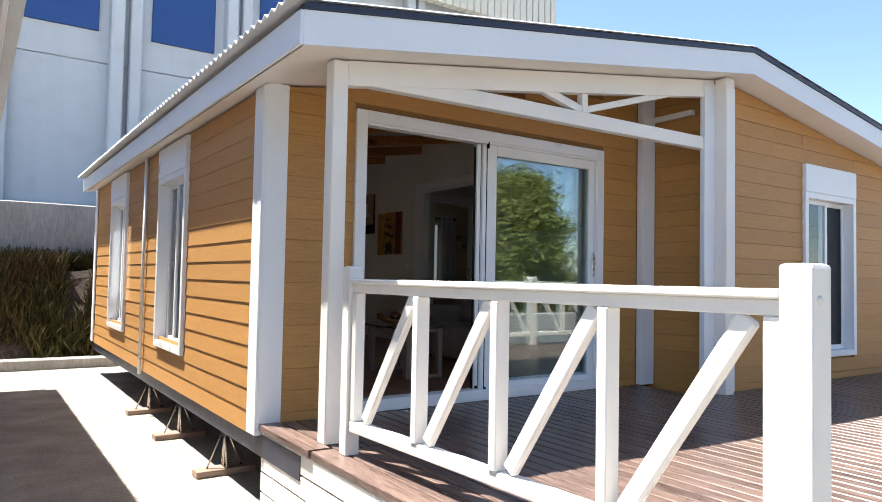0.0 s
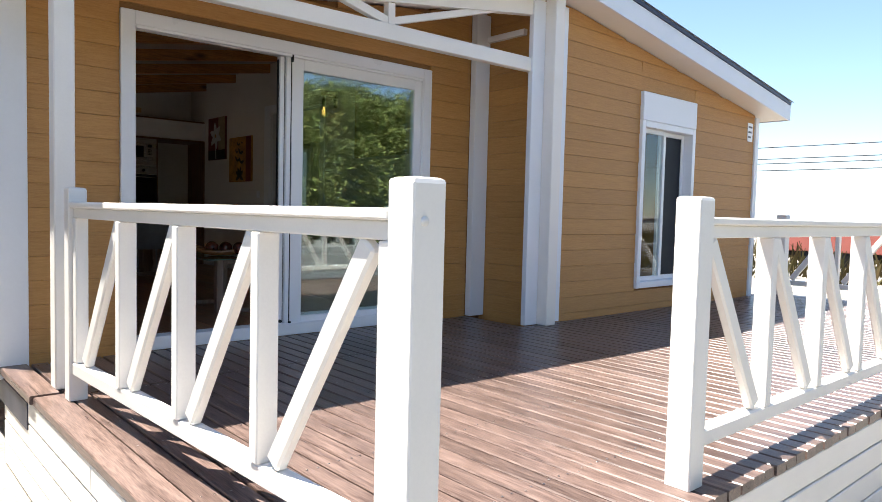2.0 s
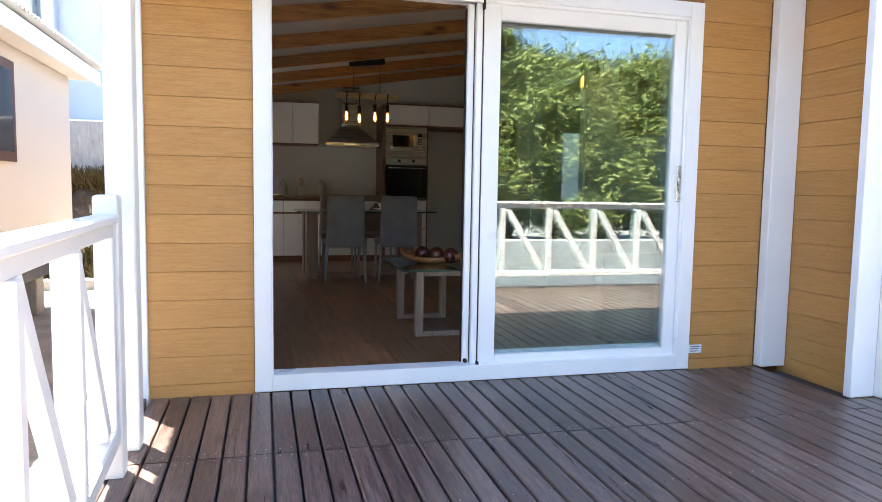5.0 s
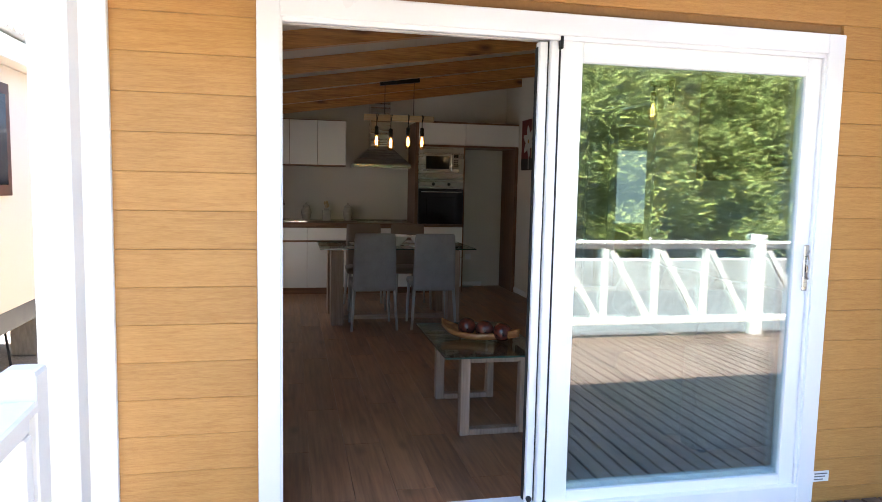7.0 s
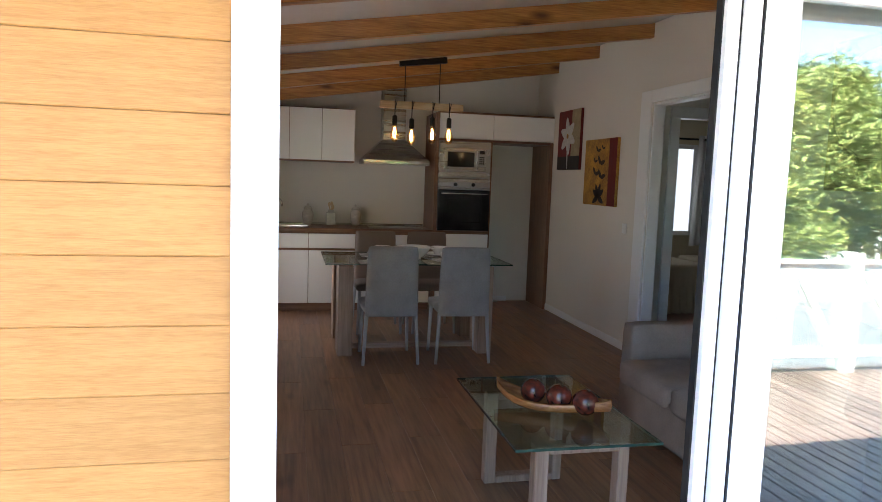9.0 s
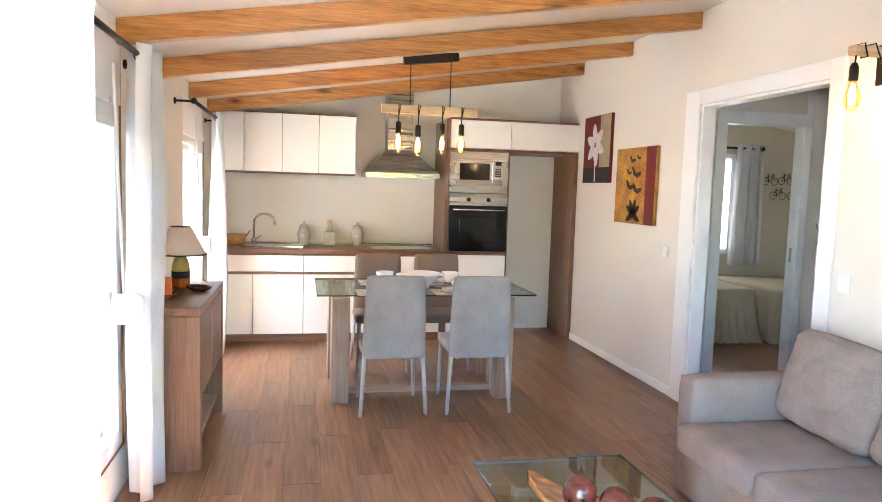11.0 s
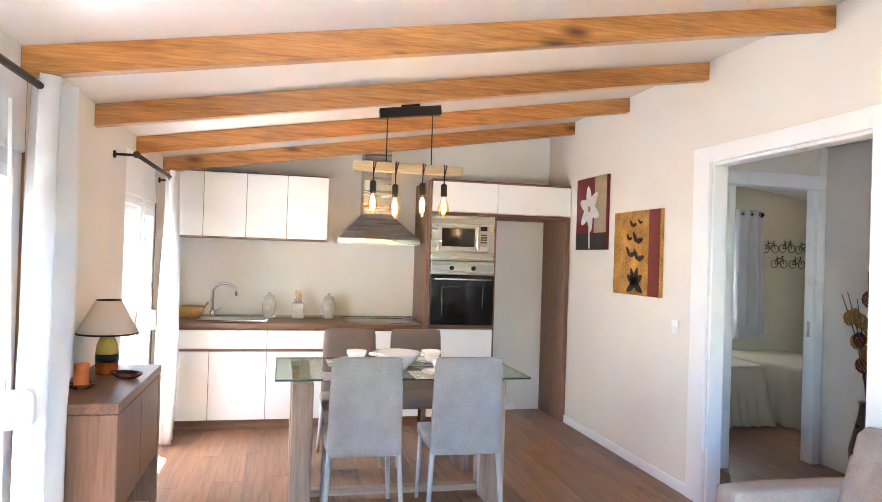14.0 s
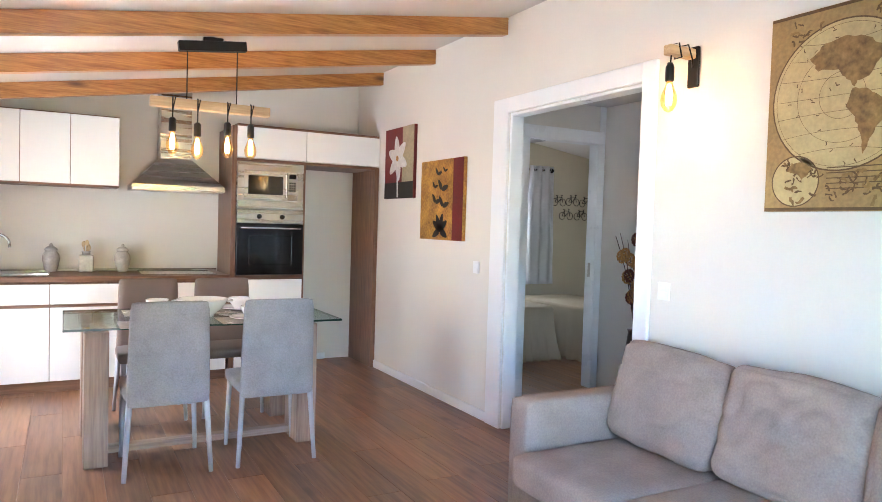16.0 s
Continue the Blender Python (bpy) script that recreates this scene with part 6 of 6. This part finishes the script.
for yy in (-70, 70):
    part("pole", tube([(60, yy, GRADE), (60, yy, 8.2)], 0.14, 8), CONCRETE, cab_w)
for i, (x, y, s) in enumerate(((62, 8, 0.55), (70, 2, 0.5), (66, -9, 0.5), (80, 14, 0.6), (64, -20, 0.55), (75, -30, 0.6))):
    o = copy_thing(pine, pose(x, y, GRADE, 0, 0, 57 * i))
    o.scale = (s, s, s * 0.55)

# ---- boards, planks and slats ----
def board_mesh(name, x0, x1, h, t, mat, axis="x", z_cut=None):
    """A lap board whose lower edge stands proud of the one below."""
    prof = [(0.0, 0.0), (0.003 - t, 0.0), (-t, 0.003), (-t, 0.006), ((0.0062 if axis == "y" else 0.005) - t, h - 0.0012), (0.0, h - 0.0012)]
    b2 = prism([(p[0], p[1]) for p in prof], "x", x0, x1)
    if axis == "y":
        for v in b2.verts:
            v.co = Vector((v.co.y, v.co.x, v.co.z))
        bmesh.ops.reverse_faces(b2, faces=b2.faces)
    return mesh_of(name, b2, mat)


SP = 0.1408
ROWS_Z = [-0.088 + SP * k for k in range(20)]


def clad(parent, spans, face, axis, mat):
    """Boards on a wall, cut to the roof's slope where they meet it. spans: (from, to, lowest, highest) along it."""
    for a, b2, z0, z1 in spans:
        shared = None
        for z in ROWS_Z:
            if z + SP * 0.35 < z0 or z > z1 - 0.02:
                continue
            room = min(under(a), under(b2)) - 0.004 if axis == "x" else 9.0
            if z + SP <= room:
                if shared is None:
                    shared = board_mesh("board", a, b2, SP, 0.018, mat, axis)
                o = new("board", shared)
                o.location = (0, face + 0.018, z) if axis == "x" else (face + 0.018, 0, z)
            else:
                pts = [(x, min(z + SP - 0.003, under(x) - 0.004)) for x in [a + (b2 - a) * k / 8 for k in range(9)] if under(x) - 0.004 > z + 0.004]
                if len(pts) < 2:
                    continue
                o = new("board", mesh_of("board", prism([(pts[0][0], z + 0.001), (pts[-1][0], z + 0.001)] + pts[::-1], "y", face, face + 0.018), mat))
            o.parent = parent


clad(south, [(-0.50, -0.002, -0.07, 2.40), (2.492, 2.953, -0.07, 2.75), (-0.002, 2.492, 2.15, 2.75)], 0.0, "x", SIDING_X)
clad(wing, [(3.43, 4.618, -0.07, 2.80), (5.652, 7.10, -0.07, 2.50), (4.618, 5.652, -0.07, 0.16), (4.618, 5.652, 2.16, 2.7)], Y_WING, "x", SIDING_X)
clad(recess, [(-0.66, -0.003, -0.07, 2.68)], X_WING, "y", SIDING_Y)
clad(west, [(0.141, W1[0] - 0.002, -0.10, 2.16), (W1[1] + 0.002, W2[0] - 0.002, -0.10, 2.16), (W2[1] + 0.002, 6.958, -0.10, 2.16), (W1[0] - 0.002, W1[1] + 0.002, -0.10, 0.22), (W2[0] - 0.002, W2[1] + 0.002, -0.10, 0.22)], X_OUT, "y", SIDING_Y)

# deck boards: a short row by the wall and long ones to the front edge
def plank(w, y0, y1, t, mat, grooves=0):
    b2 = prism([(0.003, -t), (w - 0.003, -t), (w, -t + 0.004), (w, -0.005), (w - 0.005, 0), (0.005, 0), (0, -0.005), (0, -t + 0.004)], "y", y0, y1)
    return mesh_of("deck_board", b2, mat)


BW, BG = 0.0865, 0.009
rnd = random.Random(4)
nb2 = int((DECK_R - DECK_L - 0.14) / (BW + BG))
long_b, short_b, wing_b = plank(BW, DECK_F, -0.865, 0.04, DECK), plank(BW, -0.857, -0.024, 0.04, DECK), plank(BW, DECK_F, -0.72, 0.04, DECK)
for k in range(nb2):
    x = DECK_L + 0.14 + k * (BW + BG)
    o = new("deck_board", long_b if x + BW < 2.96 else wing_b)
    o.parent = deck
    o.location = (x, rnd.uniform(-0.004, 0.004), rnd.uniform(-0.002, 0.0))
    if x + BW < 2.96:
        o = new("deck_board", short_b)
        o.parent = deck
        o.location = (x, 0, rnd.uniform(-0.002, 0.0))
edge_b = plank(0.135, DECK_F, -0.80, 0.042, DECK)
o = new("edge_board", edge_b)
o.parent = deck
o.location = (DECK_L, 0, -0.004)
o = new("edge_board", plank(0.135, -0.79, -0.025, 0.042, DECK))
o.parent = deck
o.location = (DECK_L - 0.015, 0, 0.003)
# screw heads in the boards and small plates
scr = bmesh.new()
for k in range(nb2):
    x = DECK_L + 0.14 + k * (BW + BG)
    for yy in ((-0.09, -0.82, -0.90, -1.42) if x + BW < 2.96 else (-0.78, -1.42)) + (-1.78, -2.4, -3.0):
        for dx in (0.022, BW - 0.022):
            add_to(scr, lathe([(0.0042, 0.0002), (0.0042, 0.0012), (0.0, 0.0014)], 6, x + dx, yy + rnd.uniform(-0.01, 0.01), 0))
tagged(part("screw_heads", scr, STEEL, deck, "small steel screw heads"), kind="stuff")
pt = thing("bolt_cap", "round timber plug in the balustrade post", "plug", (-0.388, -3.374, 0.905))
part("cap", tube([(0, 0.0, 0), (0, -0.003, 0)], 0.011, 16), WHITE, pt)
INKG = material("grey_print", (0.18, 0.18, 0.19), 0.7)
for nm, x, y, z, w, h, lab in (("maker_plate", 6.98, Y_WING, 1.98, 0.13, 0.22, "small white maker's plate on the wing wall"), ("door_label", 2.54, 0.0, 0.115, 0.09, 0.05, "small white label beside the patio door")):
    t = thing(nm, lab, "sign", (x, y - 0.001, z))
    part("plate", box(-w / 2, w / 2, -0.005, 0, -h / 2, h / 2, 0.001), PVC, t)
    for q in range(3):
        part("print_bar", box(-w * 0.38, w * (0.38 - 0.12 * q), -0.0065, -0.0052, h * (0.28 - 0.27 * q) - h * 0.05, h * (0.28 - 0.27 * q) + h * 0.05, 0), INKG, t)
cc = thing("cable_coil", "coiled black cable hanging under the white house", "cable", (-2.75, 4.7, 0.05))
for q in range(4):
    part("loop", tube([(0.02 * q + 0.17 * math.cos(a * math.pi / 10) * 0.4, (0.17 + 0.012 * q) * math.sin(a * math.pi / 10), -0.05 + (0.17 - 0.01 * q) * math.cos(a * math.pi / 10)) for a in range(21)], 0.012, 6), RUBBER, cc)
part("tail", tube([(0.1, 0.1, -0.15), (0.3, -0.3, -0.5), (0.5, -0.9, GRADE - 0.04), (0.4, -1.8, GRADE - 0.04)], 0.012, 6), RUBBER, cc)
# white skirting boards round the deck
for k in range(4):
    z1 = -0.048 - k * 0.125
    o = part("skirting_board", box(DECK_L + 0.006, DECK_L + 0.028, DECK_F + 0.03, -1.75, z1 - 0.116, z1, 0.004), WHITE, deck)
    o = part("skirting_board", box(DECK_L + 0.006, DECK_L + 0.028, -1.746, -0.024, z1 - 0.116, z1, 0.004), WHITE, deck)
    o = part("skirting_board", box(DECK_L + 0.03, DECK_R - 0.03, DECK_F + 0.006, DECK_F + 0.028, z1 - 0.116, z1, 0.004), WHITE, deck)
# floor planks
PW, PL = 0.19, 1.25
shared = {}
k = 0
for i in range(int((X_ROOM + 0.09 - X_IN) / PW) + 1):
    x = X_IN + 0.001 + i * PW
    w = min(PW, X_ROOM - x)
    if w < 0.03:
        continue
    y = 0.117 - ((i * 0.47) % 1.0) * PL
    while y < Y_BACK_IN:
        a, c = max(0.117, y), min(Y_BACK_IN - 0.002, y + PL)
        if c - a > 0.05:
            key = (round(w, 3), round(c - a, 3))
            if key not in shared:
                shared[key] = mesh_of("floor_plank", box(0.0006, w - 0.0006, 0.0006, c - a - 0.0006, -0.011, 0, 0.0012), LAMINATE)
            o = new("floor_plank", shared[key])
            o.parent = floor
            o.location = (x, a, FLOOR)
        y += PL
for i in range(22):
    x = X_ROOM + 0.001 + i * PW
    o = new("floor_plank", shared.setdefault("hall", mesh_of("floor_plank", box(0.0006, PW - 0.0006, 0, 5.2, -0.011, 0, 0.0012), LAMINATE)))
    o.parent = floor
    o.location = (x, 1.68, FLOOR)
